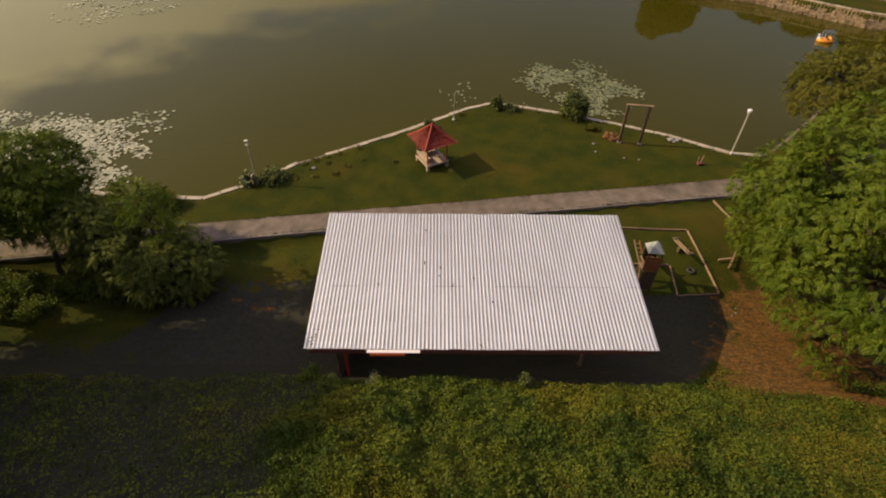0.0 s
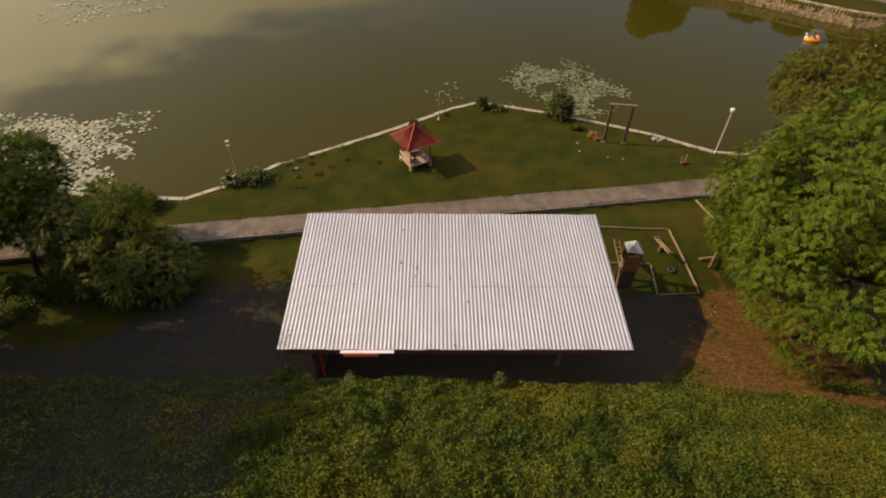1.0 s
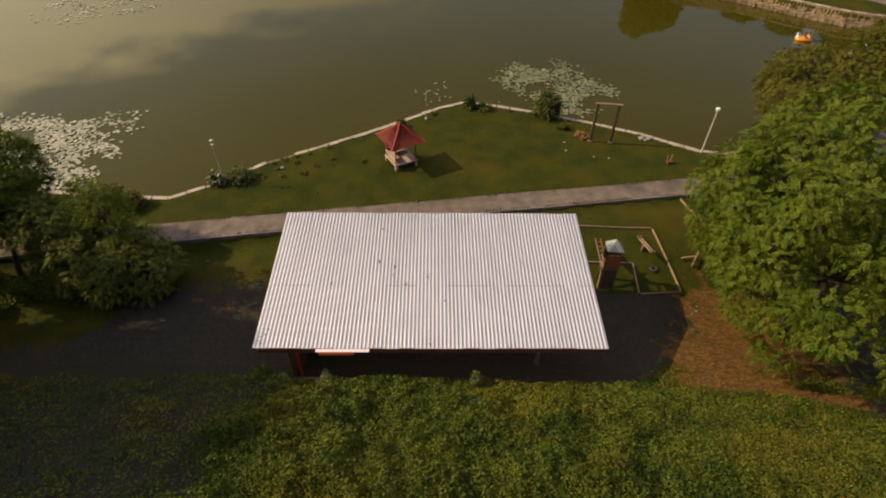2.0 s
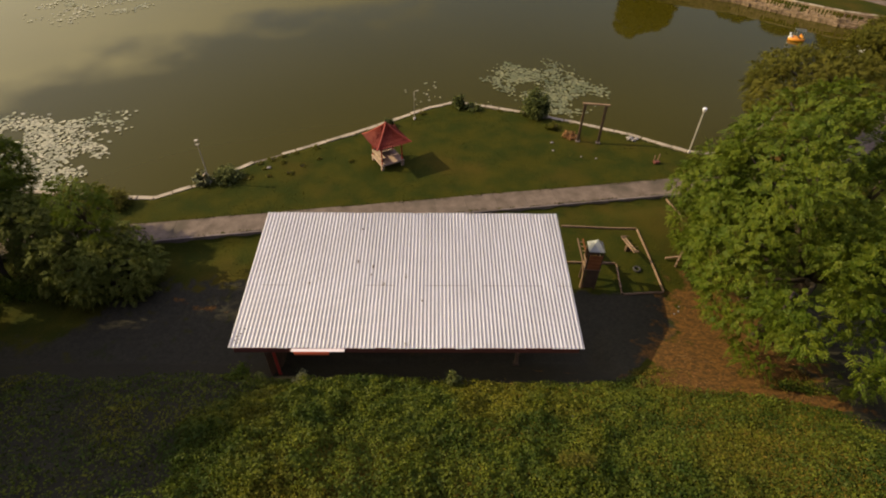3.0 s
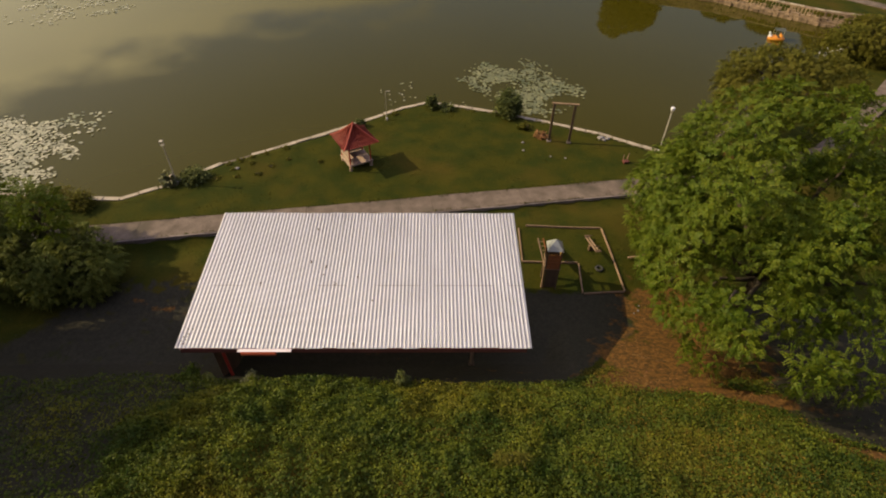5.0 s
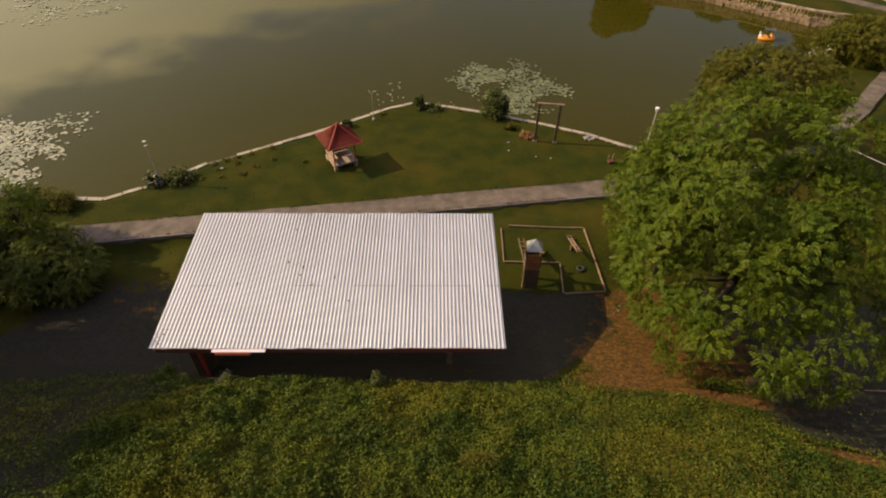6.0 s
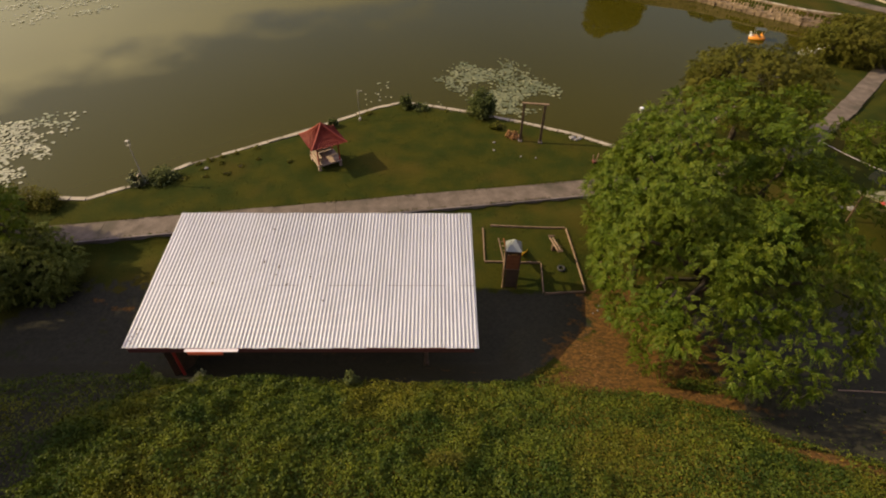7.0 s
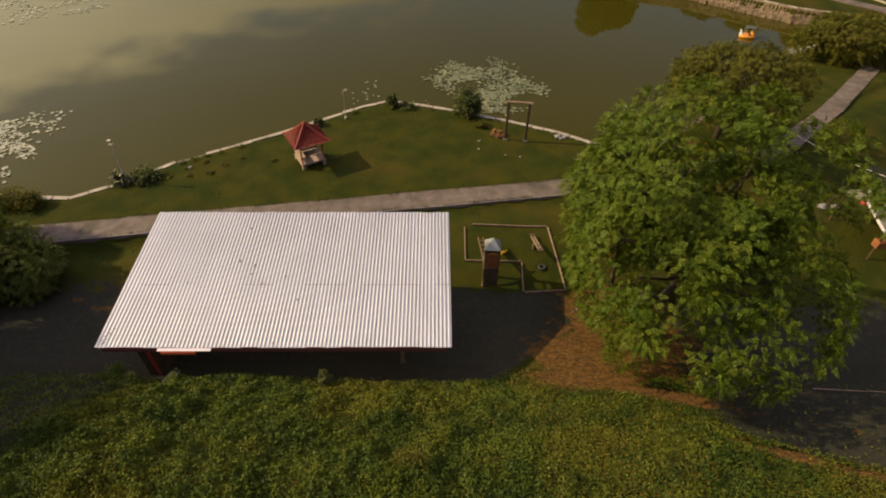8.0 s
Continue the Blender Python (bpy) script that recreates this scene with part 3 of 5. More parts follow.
# ---- the shed ----
def shed():
    x0, x1, y0, y1, z0, z1 = -5.55, 9.85, 13.95, 22.1, 3.14, 4.16
    fz = -0.86
    s = empty("open_shed", (x0 + x1) / 2, (y0 + y1) / 2, fz, label="open-sided shed with pale corrugated metal roof and red steel posts", category="shed")
    ox, oy = (x0 + x1) / 2, (y0 + y1) / 2
    slope = (z1 - z0) / (y1 - y0)

    def rz(y):
        return z0 + (y - y0) * slope - fz

    part("floor_slab", box(bmesh.new(), (0, 1.75, -0.02), (x1 - x0 - 1.6, y1 - y0 - 4.2, 0.24), bevel=0.02), M_FLOOR, s, "grey concrete floor slab")
    # corrugated sheets in two rows; the upper row laps over the lower one
    pitch, per = 0.175, 4
    prof = tuple((pitch * k / 8, 0.027 * (0.5 - 0.5 * math.cos(k * math.tau / 8)) ** 1.8) for k in range(8))
    count = round((x1 - x0) / pitch / per)
    rows = ((y0, y0 + 3.49, 0.0), (y0 + 3.37, y1, 0.012))
    r = random.Random(5)
    for ya, yb, lift in rows:
        for i in range(count):
            bm = bmesh.new()
            prev = None
            dz = lift + r.uniform(-0.003, 0.004)
            dy = r.uniform(-0.02, 0.02)
            for k in range(per):
                for px, pz in prof + (((pitch, 0.0),) if k == per - 1 else ()):
                    x = x0 + (i * per + k) * pitch + px - ox
                    a = bm.verts.new((x, ya + dy - oy, rz(ya) + pz + dz))
                    b = bm.verts.new((x, yb + dy - oy, rz(yb) + pz + dz))
                    if prev:
                        bm.faces.new((prev[0], a, b, prev[1]))
                    prev = (a, b)
            bmesh.ops.solidify(bm, geom=bm.faces[:], thickness=0.003)
            part("roof_sheet", bm, M_SHEET, s)
    # broken dark line where the rows lap
    for i in range(count):
        if r.random() < 0.4:
            continue
        bm = bmesh.new()
        prev = None
        for k in range(per):
            for px, pz in prof:
                x = x0 + (i * per + k) * pitch + px - ox
                ya = rows[1][0] - 0.03
                a = bm.verts.new((x, ya - oy, rz(ya) + pz + 0.006))
                b = bm.verts.new((x, ya + 0.034 - oy, rz(ya + 0.034) + pz + 0.006))
                if prev:
                    bm.faces.new((prev[0], a, b, prev[1]))
                prev = (a, b)
        bmesh.ops.solidify(bm, geom=bm.faces[:], thickness=0.004)
        part("lap_seal", bm, M_LAP_LINE, s)
    # frame
    for y in (y0 + 0.7, oy, y1 - 0.7):
        for x in (x0 + 1.55,) if y < oy else (x0 + 1.55, x0 + 5.1, ox + 1.0, x1 - 1.9):
            bm = tube(bmesh.new(), [(x - ox, y - oy, 0.0), (x - ox, y - oy, rz(y) - 0.26)], (0.075, 0.075), 10)
            post = part("post", bm, M_RED if x < ox else M_DARKWOOD, s)
            part("base_plate", box(bmesh.new(), (x - ox, y - oy, 0.12), (0.26, 0.26, 0.06), bevel=0.006), M_DARKWOOD, post)
    y = y0 + 2.05
    post = part("post", tube(bmesh.new(), [(7.5 - ox, y - oy, 0.0), (7.5 - ox, y - oy, rz(y) - 0.26)], (0.10, 0.10), 10), M_TIMBER, s, "weathered timber post")
    part("base_plate", box(bmesh.new(), (7.5 - ox, y - oy, 0.12), (0.3, 0.3, 0.06), bevel=0.006), M_DARKWOOD, post)
    for x in (x0 + 1.55, x0 + 5.1, ox + 1.0, x1 - 1.9):
        bm = bmesh.new()
        beam(bm, (x - ox, y0 + 0.15 - oy, rz(y0 + 0.15) - 0.19), (x - ox, y1 - 0.15 - oy, rz(y1 - 0.15) - 0.19), 0.10, 0.16)
        part("rafter", bm, M_RED, s)
    for i in range(7):
        y = y0 + 0.10 + i * (y1 - y0 - 0.20) / 6
        bm = beam(bmesh.new(), (x0 + 0.1 - ox, y - oy, rz(y) - 0.06), (x1 - 0.1 - ox, y - oy, rz(y) - 0.06), 0.06, 0.10)
        part("purlin", bm, M_RED, s)
    # boards added on the west side to stop low sun under the roof
    for i in range(0, 9):
        hb = rz(y0 + 0.55 + i * 0.80) - 0.10
        part("side_board", box(bmesh.new(), (x0 + 1.2 - ox, y0 + 0.95 + i * 0.80 - oy, hb / 2), (0.04, 0.785, hb), bevel=0.008), M_DARKWOOD, s, "dark boards added to keep low sun off the floor" if i == 0 else "")
    # pale board hung under the low eave
    bm = box(bmesh.new(), (-1.68 - ox, y0 - 0.09 - oy, rz(y0) - 0.03), (2.3, 0.16, 0.04), bevel=0.01)
    part("eave_board", bm, M_PANEL, s, "pale wooden board fixed along the eave")
    bm = box(bmesh.new(), (-1.95 - ox, y0 - 0.15 - oy, rz(y0) - 0.15), (1.5, 0.10, 0.16), bevel=0.01)
    part("fascia", bm, M_ORANGERED, s, "red painted fascia piece under the board")
    # low back wall and red fascia to the bank side
    bm = beam(bmesh.new(), (x0 + 0.2 - ox, y0 + 0.05 - oy, rz(y0 + 0.05) - 0.22), (x1 - 0.2 - ox, y0 + 0.05 - oy, rz(y0 + 0.05) - 0.22), 0.05, 0.22)
    part("fascia", bm, M_MAROON, s, "dark maroon fascia board")
    return s


shed()


def roof_litter():
    r = np.random.default_rng(9)
    spots = ((-0.4, 20.9, 0.03, 5), (-0.43, 18.7, 0.02, 7), (0.34, 18.45, 0.03, 7), (0.28, 17.95, 0.03, 4), (0.9, 17.4, 0.04, 3), (1.95, 17.8, 0.03, 6), (2.75, 16.4, 0.02, 3), (2.1, 14.15, 0.03, 3), (-5.2, 14.2, 0.14, 12), (-2.6, 17.3, 0.03, 3))
    pts = np.concatenate([np.stack([x + r.normal(size=n) * s * 0.6, y + r.normal(size=n) * s * 2.2], axis=1) for x, y, s, n in spots])
    z = 3.14 + (pts[:, 1] - 13.95) * (4.16 - 3.14) / 8.15 + 0.05
    q = leaves(np.column_stack([pts, z]), 0.10, 0.055, 0.9, r)
    tagged(link("dead_leaves", raw_mesh("dead_leaves", q, len(pts), 4), M_DARKWOOD), "few dead brown leaves lying on metal roof", "dead leaves", kind="stuff")


roof_litter()


# ---- gazebo ----
def gazebo():
    cx, cy = -0.22, 33.6
    g = empty("gazebo", cx, cy, hz(cx, cy), 29.4, label="small garden gazebo with flared red tile roof and tan deck", category="gazebo")
    h, hp = 1.34, 0.80
    ze, zt = 2.02, 3.20
    part("deck", box(bmesh.new(), (0, 0, 0.44), (1.85, 1.85, 0.12), bevel=0.02), M_CREAM, g, "tan board deck")
    for sx in (-1, 1):
        for sy in (-1, 1):
            ft = part("foot", box(bmesh.new(), (sx * hp, sy * hp, 0.10), (0.20, 0.20, 0.40), bevel=0.03), M_CREAM, g, "pale concrete foot")
            part("post", tube(bmesh.new(), [(sx * hp, sy * hp, 0.3), (sx * hp, sy * hp, ze + 0.15)], (0.055, 0.05), 8), M_RED, g)
    # bench boards on two sides
    for c, sz in (((-0.66, 0, 0.94), (0.36, 1.5, 0.05)), ((0, 0.66, 0.94), (1.5, 0.36, 0.05))):
        bench = part("bench", box(bmesh.new(), c, sz, bevel=0.012), M_CREAM, g, "tan bench seat board")
    for c, sz in (((-0.85, 0, 0.86), (0.05, 1.6, 0.26)), ((0, 0.85, 0.80), (1.6, 0.05, 0.50))):
        part("railing_panel", box(bmesh.new(), c, sz, bevel=0.01), M_CREAM, g, "tan low side panel")
    # four flared roof slopes of barrel tiles
    for k in range(4):
        rot = Matrix.Rotation(math.radians(90 * k), 4, "Z")
        bm = bmesh.new()
        nu, nv = 13, 9
        cols = nu * 4
        grid = []
        for j in range(nv + 1):
            t = j / nv
            half = h * (1 - t) + 0.06 * t
            row = []
            for i in range(cols + 1):
                u = i / cols * 2 - 1
                flare = 0.05 * (1 - t) ** 3 * abs(u) ** 3
                z = ze + (zt - ze) * (t ** 1.18) + flare + 0.065 * abs(math.sin(i / 4 * math.pi)) - 0.02 * (j % 2)
                row.append(bm.verts.new(rot @ Vector((u * half, -half, z))))
            grid.append(row)
        for j in range(nv):
            for i in range(cols):
                bm.faces.new((grid[j][i], grid[j][i + 1], grid[j + 1][i + 1], grid[j + 1][i]))
        bmesh.ops.solidify(bm, geom=bm.faces[:], thickness=0.03)
        slope = part("roof_slope", bm, M_TILE, g)
        pts = []
        for j in range(9):
            t = j / 8
            half = h * (1 - t) + 0.05 * t
            pts.append(rot @ Vector((half, -half, ze + (zt - ze) * t ** 1.18 + 0.05 * (1 - t) ** 3 + 0.03)))
        part("hip_ridge", tube(bmesh.new(), pts, [0.06] * 9, 6), M_TILE, slope)
    bm = ball(bmesh.new(), (0, 0, zt + 0.05), 0.09, 1.2)
    tube(bm, [(0, 0, zt + 0.08), (0, 0, zt + 0.22)], (0.04, 0.015), 8)
    part("finial", bm, M_TILE, g, smooth=True)


gazebo()


# ---- lamps ----
def lamp(x, y, hgt, rz, arm, label):
    g = empty("street_lamp", x, y, hz(x, y), rz, label=label, category="street lamp", group="lamp posts by the lake")
    part("base", box(bmesh.new(), (0, 0, 0.06), (0.18, 0.18, 0.26), bevel=0.03), M_WHITE, g)
    if arm == "lantern":
        part("pole", tube(bmesh.new(), [(0, 0, 0.2), (0, 0, hgt - 0.30)], (0.042, 0.034), 8), M_LAMPGREY, g)
        for sx in (-0.10, 0.10):
            for sy in (-0.10, 0.10):
                part("lantern_bar", beam(bmesh.new(), (sx, sy, hgt - 0.32), (sx, sy, hgt - 0.02), 0.024, 0.024), M_LAMPGREY, g)
        part("lantern_base", box(bmesh.new(), (0, 0, hgt - 0.32), (0.22, 0.22, 0.03), bevel=0.01), M_LAMPGREY, g)
        part("lantern_cap", box(bmesh.new(), (0, 0, hgt), (0.23, 0.23, 0.03), bevel=0.015), M_LAMPGREY, g)
    elif arm:
        part("pole", tube(bmesh.new(), [(0, 0, 0.1), (0, 0, hgt * 0.92), (0.05, 0, hgt * 0.98), (0.16, 0, hgt), (0.30, 0, hgt)], (0.034, 0.030, 0.028, 0.026, 0.026), 8), M_LAMPGREY, g)
        part("lamp_head", box(bmesh.new(), (0.30, 0, hgt - 0.01), (0.20, 0.10, 0.06), bevel=0.02), M_LAMPGREY, g)
    else:
        part("pole", tube(bmesh.new(), [(0, 0, 0.2), (0, 0, hgt * 0.5), (0, 0, hgt - 0.28)], (0.048, 0.043, 0.036), 8), M_WHITE, g)
        part("collar", tube(bmesh.new(), [(0, 0, hgt - 0.30), (0, 0, hgt - 0.22)], (0.09, 0.12), 8), M_WHITE, g)
        part("lamp_head", tube(bmesh.new(), [(0, 0, hgt - 0.22), (0, 0, hgt - 0.16), (0, 0, hgt - 0.02), (0, 0, hgt + 0.02)], (0.10, 0.15, 0.16, 0.11), 12), M_BOATWHITE, g, "white drum-shaped lamp head")


lamp(-12.55, 30.75, 3.40, 0, "lantern", "slim white lamp post with square lantern beside the shrubs")
lamp(1.55, 40.3, 2.55, 15, "arm", "slim pale lamp post with a short curved arm")
lamp(23.1, 35.3, 3.75, 0, False, "white lamp post with drum-shaped head beside lake wall")


# ---- swing frame ----
def swing_frame():
    x, y = 15.5, 36.78
    g = empty("swing_frame", x, y, hz(x, y), -8, label="tall dark timber swing frame with weathered top bar", category="swing frame")
    for sx in (-0.79, 0.79):
        p = part("post", box(bmesh.new(), (sx, 0, 1.55), (0.19, 0.19, 3.4), bevel=0.015), M_DARKWOOD, g)
        part("footing", box(bmesh.new(), (sx, 0, 0.05), (0.34, 0.34, 0.16), bevel=0.03), M_KERB, p, "small concrete footing")
    part("top_bar", box(bmesh.new(), (0.04, 0, 3.28), (2.05, 0.15, 0.10), bevel=0.015), M_TIMBER, g, "weathered brown timber crossbar")
    for sx in (-0.25, 0.3):
        part("hook", tube(bmesh.new(), [(sx, 0, 3.23), (sx, 0, 3.10)], (0.02, 0.02), 6), M_DARKWOOD, g)


swing_frame()


# ---- playground ----
def edging(a, b):
    m = ((a[0] + b[0]) / 2, (a[1] + b[1]) / 2)
    g = empty("timber_edging", m[0], m[1], hz(*m), label="weathered timber border beam of the play area", category="edging", group="play area borders")
    n = max(1, round(math.dist(a, b) / 1.9))
    for i in range(n):
        p = [(a[0] + (b[0] - a[0]) * f - m[0], a[1] + (b[1] - a[1]) * f - m[1]) for f in ((i + 0.005) / n, (i + 0.995) / n)]
        q = [(px, py, hz(px + m[0], py + m[1]) - hz(*m) + 0.07) for px, py in p]
        part("timber", beam(bmesh.new(), q[0], q[1], 0.055, 0.13), M_TIMBER, g)


for a, b in (((11.5, 26.15), (16.35, 26.05)), ((11.0, 25.9), (10.95, 23.2)), ((10.95, 23.15), (14.35, 23.15)), ((14.4, 23.1), (14.3, 21.0)), ((14.35, 20.95), (16.8, 21.1)), ((16.8, 21.15), (16.4, 26.0))):
    edging(a, b)
edging((19.45, 29.4), (19.75, 27.1))


def play_tower():
    x, y = 12.34, 21.75
    z = hz(x, y)
    g = empty("play_tower", x, y, z, -4, label="wooden play tower with grey zinc hipped roof and yellow slide", category="play tower")
    w = 0.38
    for sx in (-w, w):
        for sy in (-w, w):
            part("post", tube(bmesh.new(), [(sx, sy, -0.1), (sx, sy, 2.9)], (0.06, 0.055), 8), M_DARKWOOD, g)
    part("platform", box(bmesh.new(), (0, 0, 1.50), (0.90, 0.90, 0.08), bevel=0.01), M_TIMBER, g)
    for i in range(4):
        part("front_board", box(bmesh.new(), (0, -w - 0.07, 1.68 + i * 0.26), (0.72, 0.03, 0.25), bevel=0.008), M_ORANGEWOOD, g, "orange-brown timber board" if i == 0 else "")
    for i in range(4):
        part("back_board", box(bmesh.new(), (0, w + 0.07, 1.70 + i * 0.28), (0.80, 0.03, 0.25), bevel=0.008), M_DARKWOOD, g, "dark timber board" if i == 0 else "")
    for s in (-1, 1):
        part("side_rail", box(bmesh.new(), (s * (w + 0.06), 0, 1.95), (0.04, 0.80, 0.12), bevel=0.008), M_TIMBER, g)
    # hipped roof, four sheets
    e, ze, zt = 0.45, 2.86, 3.40
    for k in range(4):
        rot = Matrix.Rotation(math.radians(90 * k), 4, "Z")
        bm = bmesh.new()
        f = bm.faces.new([bm.verts.new(rot @ Vector(p)) for p in ((-e, -e, ze), (e, -e, ze), (0.02, -0.02, zt), (-0.02, -0.02, zt))])
        bmesh.ops.solidify(bm, geom=[f], thickness=0.02)
        part("roof_sheet", bm, M_SILVER, g)
    # slide
    bm = bmesh.new()
    prof = ((-0.24, 0.16), (-0.20, 0.0), (0.20, 0.0), (0.24, 0.16))
    rows = []
    for t in range(9):
        f = t / 8
        rows.append([bm.verts.new((0.15 + 0.95 * f + py, 0.45 + 2.45 * f, 1.50 * (1 - f) ** 1.15 + 0.12 + pz)) for py, pz in prof])
    for r0, r1 in zip(rows, rows[1:]):
        for i in range(3):
            bm.faces.new((r0[i], r0[i + 1], r1[i + 1], r1[i]))
    bmesh.ops.solidify(bm, geom=bm.faces[:], thickness=0.025)
    part("slide", bm, M_YELLOW, g, "yellow plastic slide")
    # ladder of round logs, leaning on the lake side
    for dx, m in ((0.0, M_TIMBER), (0.30, M_ORANGEWOOD)):
        part("ladder_rail", tube(bmesh.new(), [(-0.42 + dx * 0.4, -0.35, -0.1), (-0.36 + dx, -0.1, 0.8), (-0.42 + dx, 0.2, 1.45), (-0.62 + dx, 0.72, 1.95), (-0.82 + dx, 1.1, 2.5)], (0.055, 0.052, 0.05, 0.046, 0.042), 8), m, g)
    for i in range(5):
        f = (i + 0.7) / 5.2
        part("rung", tube(bmesh.new(), [(-0.40 - 0.42 * f * f, 0.2 + 0.9 * f, 1.45 + 0.95 * f), (-0.10 - 0.42 * f * f, 0.2 + 0.9 * f, 1.45 + 0.95 * f)], (0.028, 0.028), 6), M_TIMBER, g)
    part("side_panel", box(bmesh.new(), (0, -w - 0.04, 0.78), (0.62, 0.03, 1.45), bevel=0.008), M_DARKWOOD, g, "dark boarding below the platform")


play_tower()


def seesaw():
    g = empty("seesaw", 15.4, 24.25, hz(15.4, 24.25), 8, label="old timber seesaw of two planks on grass", category="seesaw")
    part("plank", box(bmesh.new(), (-0.09, 0, 0.46), (0.09, 1.8, 0.06), rx=-9, bevel=0.01), M_TIMBER, g)
    part("plank", box(bmesh.new(), (0.09, 0, 0.46), (0.09, 1.8, 0.06), rx=-9, bevel=0.01), M_TIMBER, g)
    for s in (-1, 1):
        part("seat", box(bmesh.new(), (0, s * 0.86, 0.53 - s * 0.14), (0.34, 0.2, 0.05), bevel=0.01), M_DARKWOOD, g)
        part("grip", tube(bmesh.new(), [(-0.2, s * 0.62, 0.72 - s * 0.1), (0.2, s * 0.62, 0.72 - s * 0.1)], (0.025, 0.025), 6), M_DARKWOOD, g)
    part("pivot", box(bmesh.new(), (0, 0, 0.18), (0.40, 0.22, 0.44), bevel=0.02), M_DARKWOOD, g)


seesaw()


def tyre(x, y, rx, label):
    g = empty("tyre", x, y, hz(x, y) - 0.03, label=label, category="tyre")
    bm = bmesh.new()
    n, k, R, r = 18, 8, 0.19, 0.07
    rings = [[bm.verts.new(((R + r * math.cos(b * math.tau / k)) * math.cos(a * math.tau / n), (R + r * math.cos(b * math.tau / k)) * math.sin(a * math.tau / n), 0.09 + r * math.sin(b * math.tau / k))) for b in range(k)] for a in range(n)]
    for a in range(n):
        for b in range(k):
            bm.faces.new((rings[a][b], rings[(a + 1) % n][b], rings[(a + 1) % n][(b + 1) % k], rings[a][(b + 1) % k]))
    ob = part("tread", bm, M_RUBBER, g, smooth=True)
    ob.rotation_euler = (radians(rx), 0, 0)


tyre(15.6, 22.75, 4, "old black tyre lying on the play area grass")


def rail_stand():
    g = empty("timber_rail", 18.3, 23.6, hz(18.3, 23.6), label="broken pale timber rail lying at the soil's edge", category="timber rail")
    part("rail", beam(bmesh.new(), (-0.35, -0.7, 0.25), (1.2, 1.5, 0.45), 0.09, 0.10), M_TIMBER, g)
    part("rail", beam(bmesh.new(), (-0.75, -0.05, 0.2), (0.1, 0.05, 0.24), 0.09, 0.10), M_TIMBER, g)
    part("post", tube(bmesh.new(), [(-0.2, -0.5, -0.1), (-0.2, -0.5, 0.5)], (0.06, 0.055), 8), M_TIMBER, g)


rail_stand()
for i, (px, py, rz) in enumerate(((26.9, 33.55, 118), (27.3, 33.6, 122))):
    g = empty("plank", px, py, hz(px, py), rz, label="pale wooden plank lying on bare soil by the path", category="plank", group="planks by path")
    part("board", box(bmesh.new(), (0, 0, 0.05), (0.95, 0.13, 0.07), bevel=0.01), M_TIMBER, g)


def stump(x, y):
    g = empty("broken_stool", x, y, hz(x, y), 12, label="small broken dark red stool with two weathered uprights on the lawn", category="stool")
    part("seat", box(bmesh.new(), (0, 0, 0.16), (0.46, 0.34, 0.10), bevel=0.02), M_MAROON, g)
    part("leg", box(bmesh.new(), (-0.16, 0, 0.05), (0.06, 0.26, 0.16)), M_MAROON, g)
    part("leg", box(bmesh.new(), (0.16, 0, 0.05), (0.06, 0.26, 0.16)), M_MAROON, g)
    part("upright", box(bmesh.new(), (-0.17, 0.1, 0.42), (0.06, 0.06, 0.46), ry=-8), M_TIMBER, g, "weathered upright stick")
    part("upright", box(bmesh.new(), (0.17, 0.1, 0.46), (0.06, 0.06, 0.54), ry=6), M_TIMBER, g, "weathered upright stick")


stump(20.05, 33.75)


def rock(x, y, s, label, seed):
    r = random.Random(seed)
    bm = bmesh.new()
    bmesh.ops.create_icosphere(bm, subdivisions=2, radius=s)
    for v in bm.verts:
        v.co *= r.uniform(0.78, 1.15)
        v.co.z *= 0.6
    ob = part("rock", bm, M_ROCK)
    ob.location = (x, y, hz(x, y) + s * 0.25)
    tagged(ob, label, "rock", "loose stones on the lawn")


for i, (x, y, s) in enumerate(((19.0, 37.3, 0.28), (19.5, 37.2, 0.2), (19.2, 37.0, 0.16), (12.6, 36.6, 0.12), (12.5, 35.4, 0.1), (14.5, 34.5, 0.08), (15.6, 34.3, 0.09), (8.9, 11.15, 0.14), (-8.9, 32.7, 0.16), (11.2, 11.0, 0.12), (17.2, 19.7, 0.07), (17.35, 20.05, 0.05), (16.9, 19.5, 0.05), (36.6, 29.3, 0.3), (37.5, 29.2, 0.28), (35.7, 29.6, 0.2))):
    rock(x, y, s, "small pale stone lying on the grass", i)


def lying(name, a, b, r, material, label, category, group=""):
    """A straight pole or branch that lies on the ground from a to b."""
    g = empty(name, a[0], a[1], hz(*a), label=label, category=category, group=group)
    pts = []
    for i in range(5):
        f = i / 4
        px, py = a[0] + (b[0] - a[0]) * f, a[1] + (b[1] - a[1]) * f
        pts.append((px - a[0], py - a[1], hz(px, py) - hz(*a) + r * 0.8 + (0.02 if i % 2 else 0.0)))
    part("shaft", tube(bmesh.new(), pts, [r * (1 - 0.12 * i) for i in range(5)], 6), material, g)


lying("bamboo_pole", (26.6, 13.4), (29.9, 13.1), 0.035, M_TIMBER, "long pale bamboo pole lying on shaded ground", "pole")
rt = random.Random(17)
for i in range(7):
    bx, by, ba = 15.6 + rt.uniform(-0.7, 0.8), 15.5 + rt.uniform(-0.35, 0.35), rt.uniform(-0.6, 0.55)
    bl = rt.uniform(0.3, 0.8)
    lying("fallen_branch", (bx, by), (bx + bl * math.cos(ba), by + bl * math.sin(ba)), 0.013, M_STRAW, "dry pale fallen branch on the brown soil", "branch", "dry branches on the soil")


